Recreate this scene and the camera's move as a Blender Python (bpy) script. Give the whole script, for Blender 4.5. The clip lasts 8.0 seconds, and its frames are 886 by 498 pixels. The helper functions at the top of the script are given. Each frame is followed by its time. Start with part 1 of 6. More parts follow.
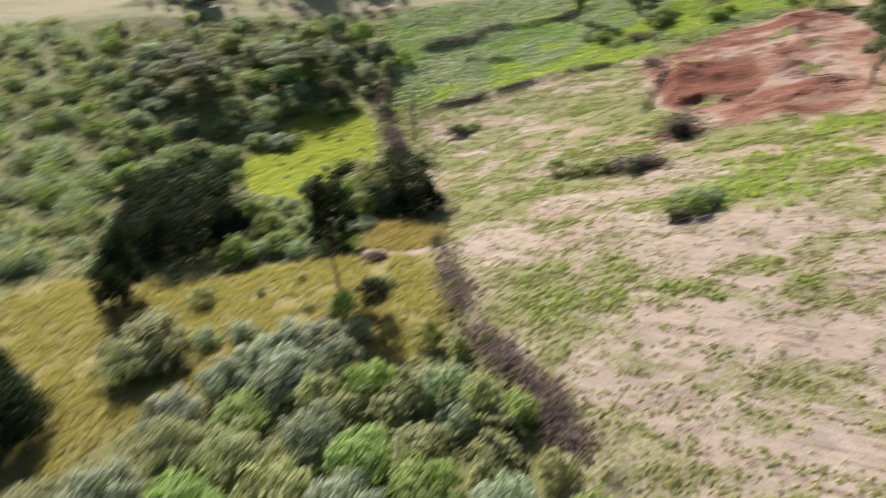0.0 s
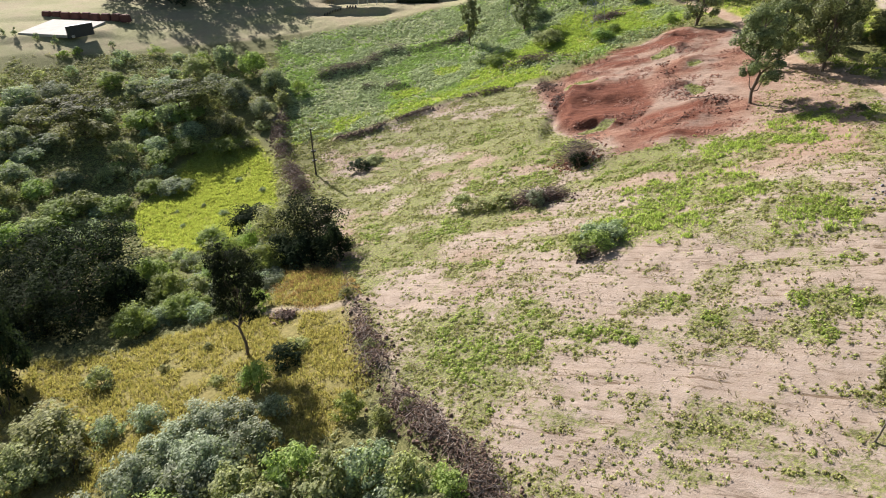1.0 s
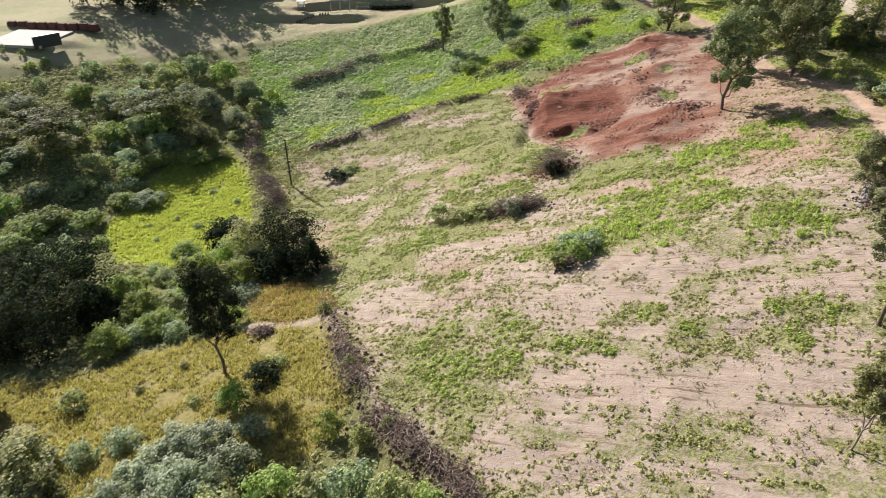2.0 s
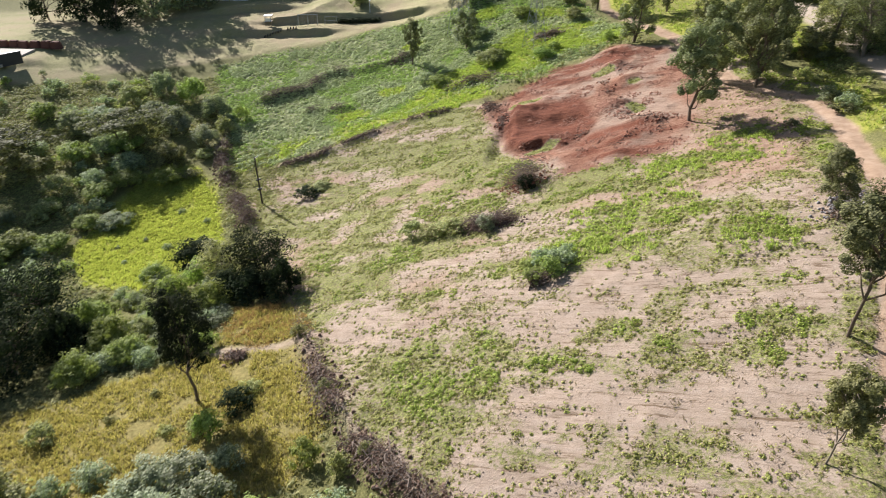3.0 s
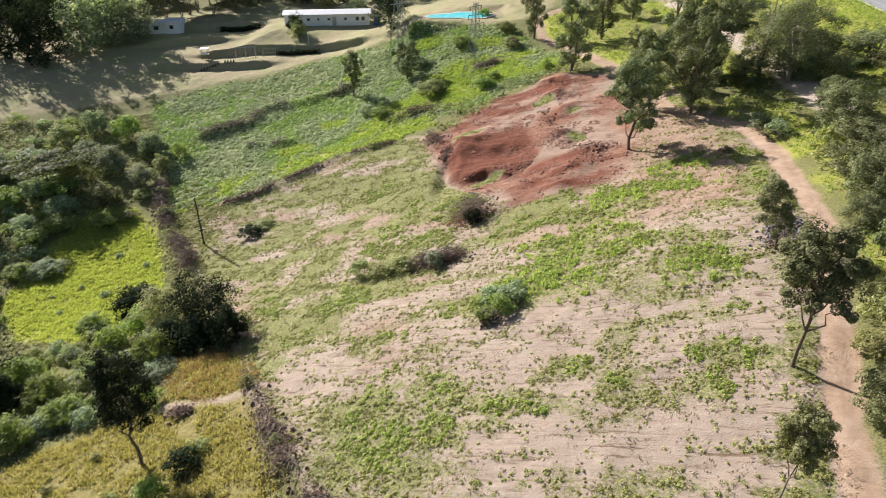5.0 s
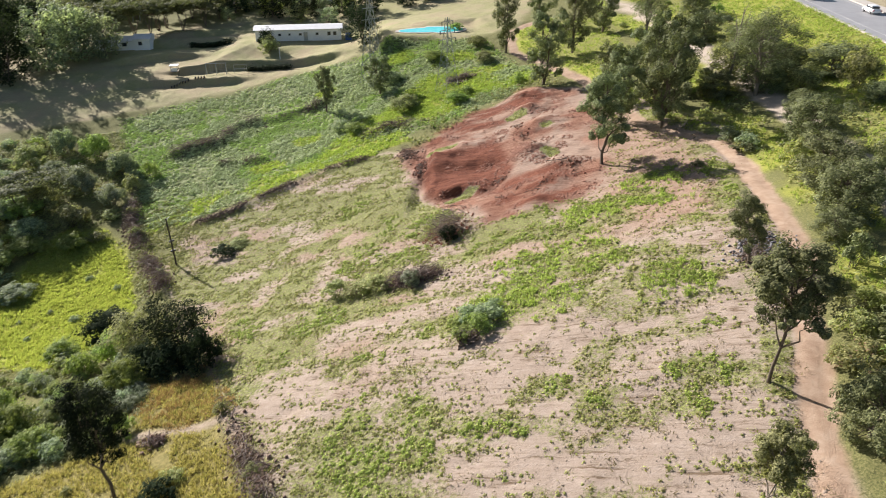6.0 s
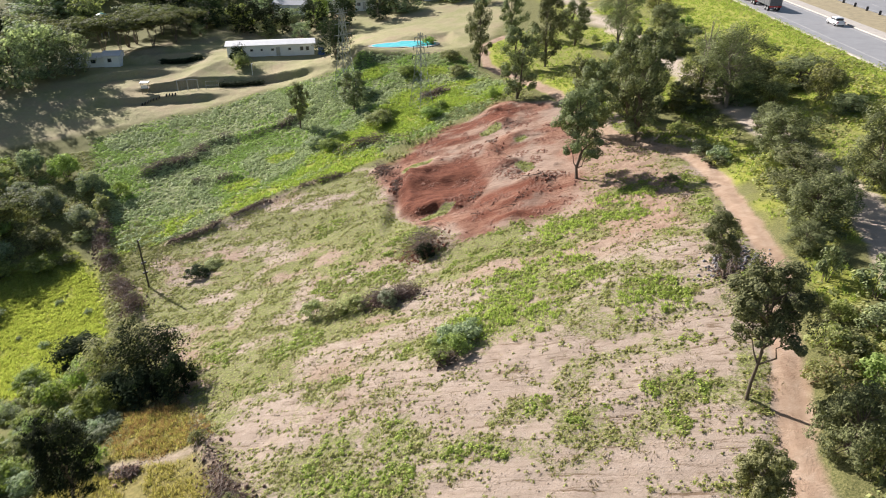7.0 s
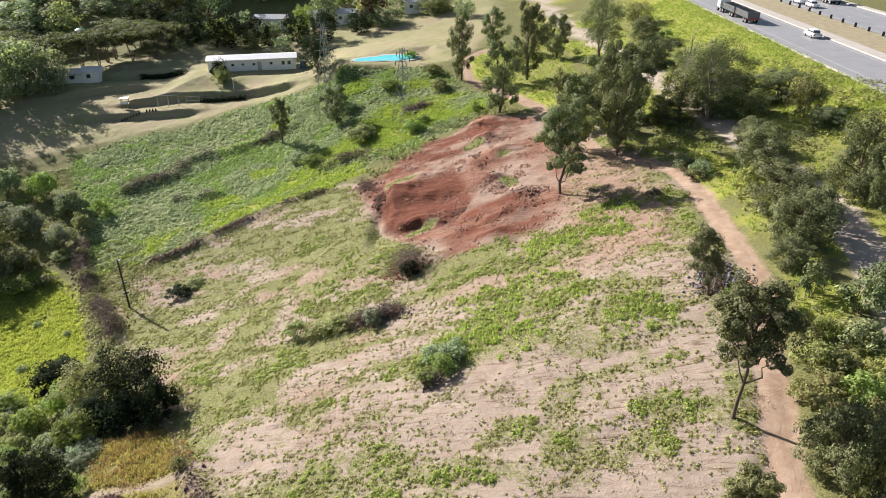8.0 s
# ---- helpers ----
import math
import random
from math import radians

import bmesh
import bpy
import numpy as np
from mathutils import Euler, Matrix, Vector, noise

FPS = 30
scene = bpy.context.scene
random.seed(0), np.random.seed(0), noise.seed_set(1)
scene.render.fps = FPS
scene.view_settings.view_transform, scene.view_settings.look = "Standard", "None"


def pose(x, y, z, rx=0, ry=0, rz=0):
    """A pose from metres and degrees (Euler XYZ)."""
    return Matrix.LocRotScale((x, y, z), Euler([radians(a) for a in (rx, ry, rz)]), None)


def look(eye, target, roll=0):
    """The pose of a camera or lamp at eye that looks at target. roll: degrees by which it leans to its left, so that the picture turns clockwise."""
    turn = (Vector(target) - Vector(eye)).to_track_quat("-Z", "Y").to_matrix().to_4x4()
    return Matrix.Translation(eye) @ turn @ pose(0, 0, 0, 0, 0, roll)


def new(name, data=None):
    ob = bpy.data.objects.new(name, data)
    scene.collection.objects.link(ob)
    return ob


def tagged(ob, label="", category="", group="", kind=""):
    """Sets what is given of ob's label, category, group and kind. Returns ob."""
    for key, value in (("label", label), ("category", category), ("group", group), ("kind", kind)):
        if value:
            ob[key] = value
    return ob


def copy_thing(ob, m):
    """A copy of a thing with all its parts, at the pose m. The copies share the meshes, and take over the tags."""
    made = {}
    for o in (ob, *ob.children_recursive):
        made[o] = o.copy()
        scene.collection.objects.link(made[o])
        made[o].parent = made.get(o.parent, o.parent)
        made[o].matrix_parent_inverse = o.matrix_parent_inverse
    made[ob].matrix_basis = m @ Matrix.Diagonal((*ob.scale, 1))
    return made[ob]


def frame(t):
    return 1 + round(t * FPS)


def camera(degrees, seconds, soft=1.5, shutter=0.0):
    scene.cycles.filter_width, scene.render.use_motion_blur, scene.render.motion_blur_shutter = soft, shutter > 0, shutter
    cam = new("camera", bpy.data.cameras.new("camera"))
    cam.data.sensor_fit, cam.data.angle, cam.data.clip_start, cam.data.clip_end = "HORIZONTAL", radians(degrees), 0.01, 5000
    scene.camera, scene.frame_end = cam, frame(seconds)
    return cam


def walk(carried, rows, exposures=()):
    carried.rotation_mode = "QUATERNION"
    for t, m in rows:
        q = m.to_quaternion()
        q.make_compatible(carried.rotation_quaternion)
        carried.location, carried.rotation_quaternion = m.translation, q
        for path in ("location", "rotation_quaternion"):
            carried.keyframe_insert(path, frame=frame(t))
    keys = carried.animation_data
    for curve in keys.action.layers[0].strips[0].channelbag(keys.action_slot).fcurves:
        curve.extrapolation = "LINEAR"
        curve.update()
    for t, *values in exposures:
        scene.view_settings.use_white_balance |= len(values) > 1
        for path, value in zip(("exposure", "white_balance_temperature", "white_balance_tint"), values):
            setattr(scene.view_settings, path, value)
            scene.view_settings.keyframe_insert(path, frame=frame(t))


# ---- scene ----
cam = camera(64.2, 8.0, soft=0.62, shutter=1.0)
ROWS = [
    (0.0, 0.000, 0.000, 32.000, -0.032, -32.088, 0.051),
    (0.5, -0.027, 2.364, 34.160, -6.721, -31.734, -0.000),
    (1.0, 0.114, 3.140, 34.891, -8.612, -31.656, -0.004),
    (1.5, 0.156, 3.456, 35.243, -9.574, -31.619, -0.029),
    (3.0, 0.379, 4.500, 36.209, -13.227, -30.792, 0.026),
    (3.5, 0.448, 4.840, 36.576, -14.429, -30.396, -0.003),
    (4.0, 0.544, 5.183, 36.885, -15.615, -29.982, -0.050),
    (4.5, 0.614, 5.529, 37.237, -16.857, -29.566, -0.045),
    (6.0, 0.895, 6.532, 38.190, -20.273, -28.347, -0.062),
    (6.5, 1.041, 6.879, 38.561, -21.360, -27.964, -0.019),
    (7.0, 1.202, 7.234, 38.853, -22.411, -27.566, 0.011),
    (7.5, 1.380, 7.594, 39.160, -23.221, -27.179, 0.044),
    (8.0, 1.559, 7.934, 39.458, -23.843, -26.803, 0.090),
]
walk(cam, [(t, pose(x, y, z, 90 + pitch, roll, yaw)) for t, x, y, z, yaw, pitch, roll in ROWS])

# ---- light: a clear morning, low sun ahead and a little to the left ----
SUN_AZ, SUN_EL = -23.0, 26.5
sky = bpy.data.worlds.new("sky")
sky.use_nodes = True
scene.world = sky
st = sky.node_tree.nodes.new("ShaderNodeTexSky")
st.sky_type, st.sun_disc = "NISHITA", False
st.sun_elevation, st.sun_rotation = radians(SUN_EL), radians(SUN_AZ)
st.dust_density, st.air_density = 1.5, 1.0
bg = sky.node_tree.nodes["Background"]
bg.inputs["Strength"].default_value = 0.05
sky.node_tree.links.new(st.outputs[0], bg.inputs["Color"])
sun = new("sun", bpy.data.lights.new("sun", "SUN"))
sun.data.energy, sun.data.angle, sun.data.color = 5.0, radians(0.53), (1.0, 0.935, 0.905)
to_sun = Vector((math.sin(radians(SUN_AZ)) * math.cos(radians(SUN_EL)), math.cos(radians(SUN_AZ)) * math.cos(radians(SUN_EL)), math.sin(radians(SUN_EL))))
sun.matrix_world = look(to_sun * 300, (0, 0, 0))
scene.view_settings.exposure = 1.06


# ---- numbers: noise, outlines, the lie of the land ----
def lattice(ix, iy, seed):
    n = (ix.astype(np.int64) * 374761393 + iy.astype(np.int64) * 668265263 + seed * 1442695041) & 0x7FFFFFFF
    n = ((n ^ (n >> 13)) * 1274126177) & 0x7FFFFFFF
    return ((n ^ (n >> 16)) & 0xFFFF) / 65535.0


def value_noise(x, y, seed=0):
    ix, iy = np.floor(x), np.floor(y)
    fx, fy = x - ix, y - iy
    fx, fy = fx * fx * (3 - 2 * fx), fy * fy * (3 - 2 * fy)
    a, b = lattice(ix, iy, seed), lattice(ix + 1, iy, seed)
    c, d = lattice(ix, iy + 1, seed), lattice(ix + 1, iy + 1, seed)
    return (a + (b - a) * fx) * (1 - fy) + (c + (d - c) * fx) * fy


def fbm(x, y, size, seed=0, octaves=4):
    """Layered noise, 0 to 1, whose largest lumps are about size metres."""
    total, amp, top = 0.0, 1.0, 0.0
    for k in range(octaves):
        s = 2.0 ** k / size
        total = total + amp * value_noise(x * s + 17.3 * k, y * s - 9.1 * k, seed + k)
        top, amp = top + amp, amp * 0.5
    return total / top


def inside(outline, x, y):
    """Signed distance to a closed outline, positive inside."""
    p = np.array(outline, float)
    best = np.full(np.shape(x), 1e9)
    odd = np.zeros(np.shape(x), bool)
    for (ax, ay), (bx, by) in zip(p, np.roll(p, -1, 0)):
        dx, dy = bx - ax, by - ay
        k = np.clip(((x - ax) * dx + (y - ay) * dy) / (dx * dx + dy * dy), 0, 1)
        best = np.minimum(best, np.hypot(x - ax - k * dx, y - ay - k * dy))
        odd ^= ((ay > y) != (by > y)) & (x < dx * (y - ay) / (dy + 1e-12) + ax)
    return np.where(odd, best, -best)


def along(line, x, y):
    """Distance to an open line, and its signed side (left positive)."""
    best = np.full(np.shape(x), 1e9)
    side = np.zeros(np.shape(x))
    for (ax, ay), (bx, by) in zip(line[:-1], line[1:]):
        dx, dy = bx - ax, by - ay
        k = np.clip(((x - ax) * dx + (y - ay) * dy) / (dx * dx + dy * dy), 0, 1)
        d = np.hypot(x - ax - k * dx, y - ay - k * dy)
        side = np.where(d < best, (dx * (y - ay) - dy * (x - ax)) / math.hypot(dx, dy), side)
        best = np.minimum(best, d)
    return best, side


def step(a, b, v):
    k = np.clip((v - a) / (b - a), 0, 1)
    return k * k * (3 - 2 * k)


# outlines on the plan, in metres
FIELD = [(6.5, 20), (5.8, 33), (2.8, 40.6), (0.3, 50), (-0.8, 60), (-1.5, 70), (-4, 84), (-6, 95), (-5.5, 104), (-2, 111.5), (9, 113.2), (22, 114.4), (30, 112), (32, 108), (45, 112), (57, 116), (63, 109), (66, 92), (65, 76), (59, 65), (52, 52), (44, 41), (36, 31), (30, 20)]
RED = [(31.5, 108), (45, 112.5), (57.5, 116), (62.5, 109), (58, 93), (50.5, 80), (46, 72.5), (42.6, 72), (32.4, 75.2), (31, 82), (29.7, 91.6), (30.5, 100)]
SCOOP = [(29.6, 91.9), (31.1, 97.7), (33.8, 100.8), (39.3, 99.5), (43.7, 100.0), (41.5, 88.4), (38.5, 85.1), (34.9, 85.1), (32.9, 87.3), (30.7, 89.0)]
SCRAPED = [(35.3, 83.3), (31.4, 78.0), (33.7, 73.4), (37.9, 71.6), (42.6, 72.0), (43.8, 74.7), (46.2, 83.3), (41.6, 85.6), (38.5, 85.4)]
RED_BAND = [(31.9, 108.6), (38.7, 111.3), (47.9, 113.9), (57.2, 117.7), (60.6, 110.8), (53.8, 104.7), (46.2, 104.5), (42.3, 105.6), (35.3, 105.9)]
RED_GREENS = [(49.9, 104.9, 2.0, 1.4), (46.5, 87.4, 1.2, 1.8), (36.5, 102.5, 3.0, 1.2), (33.0, 86.5, 2.6, 1.0), (51.0, 97.0, 1.0, 1.0)]
TERRACES = [  # edges of the lawn's banks, higher ground to the left, and their height
    ([(13.8, 194.6), (-2.3, 200.0), (-8.7, 202.5)], 1.9), ([(15.4, 202.5), (5.9, 204.5), (1.8, 204.0)], 1.2), ([(32.2, 166.1), (25.3, 170.3), (18.4, 175.1), (10.0, 178.2), (1.5, 178.5)], 1.6),
    ([(2.1, 187.8), (-2.7, 189.0), (-11.2, 190.1)], 1.5), ([(11.3, 168.8), (4.4, 170.8), (-3.5, 173.5), (-10.2, 175.0)], 1.2), ([(38.2, 180.5), (28.6, 183.2), (20.1, 185.0)], 1.0),
]
PINK = [(57, 101), (59.5, 96), (60.5, 78.5), (56, 68), (46.7, 56.7), (42.1, 60.3), (45, 71), (50, 80)]
LUSH = [(-30.7, 96.9), (-24.9, 111), (-20, 119), (-14, 116), (-10.8, 106), (-9.8, 96), (-9.5, 89), (-13, 84), (-19, 82), (-27, 87)]
DRY = [(-42, 44), (-42, 60), (-31, 59), (-22, 57), (-18.7, 59), (-9, 61), (-5.7, 68.5), (-1.6, 66), (-0.6, 56), (0.6, 44), (-2, 39), (-6.4, 38), (-15, 41), (-20, 36), (-24, 30), (-34, 28)]
LAWN = [(-140, 140), (-80, 149), (-46, 151), (-24, 158), (0, 162), (21, 164), (38, 159), (46, 158), (60, 148), (73, 153), (100, 190), (112, 240), (40, 226), (0, 215), (-60, 206), (-140, 210)]
TRACK = [(30, 22.5), (33.9, 28.5), (37.6, 33.3), (41.9, 38.4), (47.6, 45.1), (52.1, 52.7), (55.9, 59.8), (59.5, 66.3), (61.8, 72.4), (61.2, 78), (60, 86), (62, 97), (65.5, 112), (65.2, 121), (64.7, 138), (69, 149), (76, 153)]
GRAVEL = [(50, 33), (56.8, 42), (62.8, 50.6), (67.7, 60.6), (74.3, 76.4), (80.2, 92.7), (87.1, 111.6), (93.1, 131.2), (100.5, 158.5), (111.7, 188), (128, 230)]
FOOTPATH = [(-12, 62.0), (-8.9, 59.9), (-5, 58.4), (-1.2, 56.7), (2, 55.6)]
ROWS_OF_BRUSH = [
    ([(8.4, 26.0), (6.6, 30.5), (5.8, 33.5), (4.2, 35.9), (2.8, 40.6), (1.2, 45.3), (0.3, 50.2), (-0.2, 55.7), (-0.8, 59.5)], 0.9),
    ([(-6.3, 94.1), (-7.7, 101.3), (-9.0, 108.3), (-10.1, 115.2), (-10.2, 123.6), (-9.5, 127.7)], 1.2),
    ([(-0.7, 111.8), (5.1, 112.0), (9.0, 113.3), (17.4, 114.9), (21.8, 114.4), (26.8, 113.4)], 0.6),
    ([(28.8, 122.3), (32.2, 121.5), (35.2, 121), (38.6, 114.8)], 0.9),
    ([(32.1, 109.1), (31.7, 104.6)], 0.9),
    ([(-3.2, 138.4), (5.6, 140.1), (9.8, 145.5), (17.2, 143.7), (24.1, 143.5), (29.3, 145.4)], 1.0),
    ([(4.6, 130.1), (11.9, 127.7)], 0.6),
]
HIGHWAY = ((95.2, 70.7), (134.4, 155.5), 15.0)  # two points of the near edge, height
HW_DIR = np.array([39.2, 84.8]) / math.hypot(39.2, 84.8)
HW_RIGHT = np.array([HW_DIR[1], -HW_DIR[0]])


def highway_at(s, q):
    """The place s metres along the near edge and q metres across."""
    p = np.array(HIGHWAY[0]) + HW_DIR * s + HW_RIGHT * q
    return float(p[0]), float(p[1])


def base_hill(x, y):
    x, y = np.clip(x, -85, 125), np.clip(y, -25, 255)
    u, v = (x - 15) / 75, (y - 110) / 120
    c = (-2.574, -4.406, 5.333, 1.771, 0.479, 11.888, -3.678, -1.088, 0.558, 4.036, 0.506, 0.278, -1.683, -0.071, -0.477)
    z, k = 0.0, 0
    for i in range(5):
        for j in range(5 - i):
            z, k = z + c[k] * u ** i * v ** j, k + 1
    # knolls and hollows: middle, spread, height
    for mx, my, spread, rise in ((-58, 166, 22, 4.312), (50, 162, 16, 3.889), (-5, 200, 24, 3.294), (24, 188, 16, -0.34), (-30, 90, 25, -4.831), (2, 97, 22, -3.272), (46, 47, 14, 2.279), (14, 135, 25, -2.323)):
        z = z + rise * np.exp(-((x - mx) ** 2 + (y - my) ** 2) / (2 * spread * spread))
    return z


PADS = [  # level ground: middle, half sizes, turn, height, bank
    (30.0, 187.5, 12.0, 4.5, -12, 0.55, 11.0),
    (54.6, 159.8, 9.5, 4.0, -8, 6.2, 4.0),
    (-58.5, 166.0, 10.0, 5.5, 8, -3.5, 4.0),
]


def hill(x, y, rough=True):
    """Height of the ground."""
    x, y = np.asarray(x, float), np.asarray(y, float)
    z = base_hill(x, y)
    # far slope behind the houses
    z = z + 0.16 * np.maximum(y - 232 + 0.12 * x, 0) * step(2600, 400, np.hypot(x, y))
    # terraces of the mown ground
    on = step(0, 4, inside(LAWN, x, y)) * step(60, 45, x) * step(-40, -22, x)
    tz = z / 1.7
    z = z + on * 0.12 * 1.7 * (np.floor(tz) + step(0.55, 1.0, tz - np.floor(tz)) - tz)
    for line, drop in TERRACES:
        d, side = along(line, x, y)
        side = side + 0.8 * (fbm(x, y, 4, 17) - 0.5)
        z = z + 0.58 * drop * np.clip(-side / 0.6, -1, 1) * np.exp(-np.maximum(d - 0.5, 0) / 2.6)
    for mx, my, hx, hy, turn, pz, bank in PADS:
        c, s = math.cos(radians(turn)), math.sin(radians(turn))
        px, py = (x - mx) * c + (y - my) * s, -(x - mx) * s + (y - my) * c
        d = np.maximum(np.abs(px) - hx, np.abs(py) - hy)
        z = z + (pz - z) * step(bank, 0, d)
    # highway bench
    q = (x - HIGHWAY[0][0]) * HW_RIGHT[0] + (y - HIGHWAY[0][1]) * HW_RIGHT[1]
    z = z + (HIGHWAY[2] - 0.12 - z) * step(-12, -1.0, q)
    # dug red earth: a cut bank that faces down the slope, a scooped floor before it, spoil around
    scoop = inside(SCOOP, x, y)
    z = z + 1.3 * step(-0.4, 1.4, scoop + 2.2 * (fbm(x, y, 3.5, 19) - 0.5)) * (0.1 + 1.3 * fbm(x, y, 5, 20)) * step(39, 33, x)
    lx, ly = (x - 31) * 0.908 - (y - 98.5) * 0.419, -(x - 31) * 0.419 - (y - 98.5) * 0.908
    z = z - 0.9 * step(-0.3, 2.6, ly + 1.2 * (fbm(x, y, 3, 14) - 0.5)) * step(16, 9, ly) * step(-1.0, 1.0, lx) * step(15, 11, lx)
    for mx, my, r, rise in ((36.5, 101, 3.2, 0.8), (45.0, 90, 2.5, 1.0), (46, 83, 2.2, 0.8), (42, 79.0, 2.2, 0.7), (38, 74.5, 2.2, 0.7), (51, 99, 3, 0.8), (52, 106, 2.6, 0.9), (55.5, 112, 3, 1.0)):
        z = z + rise * np.exp(-((x - mx) ** 2 + (y - my) ** 2) / (r * r)) * (0.5 + fbm(x, y, 1.5, 5))
    for line, rise in ROWS_OF_BRUSH:
        d, _ = along(line, x, y)
        z = z + rise * 0.6 * np.exp(-(d / 1.3) ** 2) * (0.3 + 1.4 * fbm(x, y, 2.5, 9))
    d, side = along(TRACK, x, y)
    z = z - 0.18 * step(2.2, 1.2, d) - 0.08 * np.exp(-((np.abs(side) - 0.85) / 0.3) ** 2) * step(2.2, 1.2, d)
    if rough:
        inn = step(0, 3, inside(FIELD, x, y))
        near = step(420, 200, np.hypot(x, y)) * step(-1, -4, q)
        z = z + near * (0.5 * (fbm(x, y, 9, 3) - 0.5) + 0.22 * (fbm(x, y, 1.6, 4, 3) - 0.5))
        # ploughing marks across the slope
        ang = -0.56
        w = -x * math.sin(ang) + y * math.cos(ang) + 1.2 * fbm(x, y, 12, 8)
        z = z + inn * 0.05 * np.sin(w * 2 * math.pi / 0.9) * step(0.4, 0.6, fbm(x, y, 7, 12))
        red = step(-0.5, 1, inside(RED, x, y))
        z = z + red * (0.2 * (fbm(x, y, 2.6, 15) - 0.5) + 0.3 * (fbm(x, y, 1.2, 18, 3) - 0.5) + 0.12 * (fbm((x * 0.92 - y * 0.4) * 0.22, x * 0.4 + y * 0.92, 1.3, 16, 2) - 0.5))
    return z


# ---- materials ----
def nodes_of(name):
    m = bpy.data.materials.new(name)
    m.use_nodes = True
    return m, m.node_tree.nodes, m.node_tree.links, m.node_tree.nodes["Principled BSDF"]


def noise_node(nt, scale, detail=6.0, rough=0.6, dist=0.0, vec=None):
    n = nt.nodes.new("ShaderNodeTexNoise")
    n.inputs["Scale"].default_value, n.inputs["Detail"].default_value = scale, detail
    n.inputs["Roughness"].default_value, n.inputs["Distortion"].default_value = rough, dist
    if vec is None:
        co = nt.nodes.new("ShaderNodeTexCoord")
        vec = co.outputs["Object"]
    nt.links.new(vec, n.inputs["Vector"])
    return n.outputs["Fac"]


def ramp(nt, fac, stops):
    r = nt.nodes.new("ShaderNodeValToRGB")
    el = r.color_ramp.elements
    while len(el) < len(stops):
        el.new(0.5)
    for e, (p, c) in zip(el, stops):
        e.position, e.color = p, (*c, 1)
    nt.links.new(fac, r.inputs["Fac"])
    return r.outputs["Color"]


def mix(nt, fac, a, b, kind="MIX"):
    n = nt.nodes.new("ShaderNodeMix")
    n.data_type, n.blend_type = "RGBA", kind
    for sock, v in ((n.inputs["Factor"], fac), (n.inputs["A"], a), (n.inputs["B"], b)):
        if isinstance(v, (int, float)):
            sock.default_value = v
        elif isinstance(v, tuple):
            sock.default_value = (*v, 1)
        else:
            nt.links.new(v, sock)
    return n.outputs["Result"]


def math_node(nt, op, a, b=0.0, clamp=False, c=-0.6):
    n = nt.nodes.new("ShaderNodeMath")
    n.operation, n.use_clamp = op, clamp
    for sock, v in ((n.inputs[0], a), (n.inputs[1], b), (n.inputs[2], c)):
        if isinstance(v, (int, float)):
            sock.default_value = v
        else:
            nt.links.new(v, sock)
    return n.outputs[0]


def bump(nt, bsdf, height, strength=0.5, distance=0.05):
    b = nt.nodes.new("ShaderNodeBump")
    b.inputs["Strength"].default_value, b.inputs["Distance"].default_value = strength, distance
    nt.links.new(height, b.inputs["Height"])
    nt.links.new(b.outputs["Normal"], bsdf.inputs["Normal"])


def attr(nt, name):
    a = nt.nodes.new("ShaderNodeAttribute")
    a.attribute_name = name
    return a.outputs["Fac"]


def leaf_material(name, dark, light, glow=0.35, gloss=0.45, dead=None):
    """Leaves: a shade of its own for each one, light passing through, a dull sheen."""
    dark, light = (*dark[:2], dark[2] * 1.15), (*light[:2], light[2] * 1.15)
    m, nodes, links, b = nodes_of(name)
    nt = m.node_tree
    isl = nodes.new("ShaderNodeNewGeometry").outputs["Random Per Island"]
    info = nodes.new("ShaderNodeObjectInfo").outputs["Random"]
    stops = [(0.0, dark), (0.55, tuple((p + q) / 2 for p, q in zip(dark, light))), (1.0, light)]
    if dead:
        stops = [(0.0, dark), (0.5, tuple((p + q) / 2 for p, q in zip(dark, light))), (0.88, light), (0.93, dead), (1.0, dead)]
    col = ramp(nt, isl, stops)
    hs = nodes.new("ShaderNodeHueSaturation")
    n = nodes.new("ShaderNodeMath")
    n.operation = "MULTIPLY_ADD"
    links.new(info, n.inputs[0])
    n.inputs[1].default_value, n.inputs[2].default_value = 0.04, 0.48
    links.new(n.outputs[0], hs.inputs["Hue"])
    v = nodes.new("ShaderNodeMath")
    v.operation = "MULTIPLY_ADD"
    links.new(info, v.inputs[0])
    v.inputs[1].default_value, v.inputs[2].default_value = 0.45, 0.78
    links.new(v.outputs[0], hs.inputs["Value"])
    links.new(col, hs.inputs["Color"])
    links.new(hs.outputs["Color"], b.inputs["Base Color"])
    b.inputs["Roughness"].default_value, b.inputs["Specular IOR Level"].default_value = gloss + 0.2, 0.11
    tr = nodes.new("ShaderNodeBsdfTranslucent")
    tint = mix(nt, 1.0, hs.outputs["Color"], (1.6, 1.7, 0.95), "MULTIPLY")
    links.new(tint, tr.inputs["Color"])
    ms = nodes.new("ShaderNodeMixShader")
    ms.inputs[0].default_value = glow
    links.new(b.outputs[0], ms.inputs[1])
    links.new(tr.outputs[0], ms.inputs[2])
    links.new(ms.outputs[0], nodes["Material Output"].inputs["Surface"])
    return m


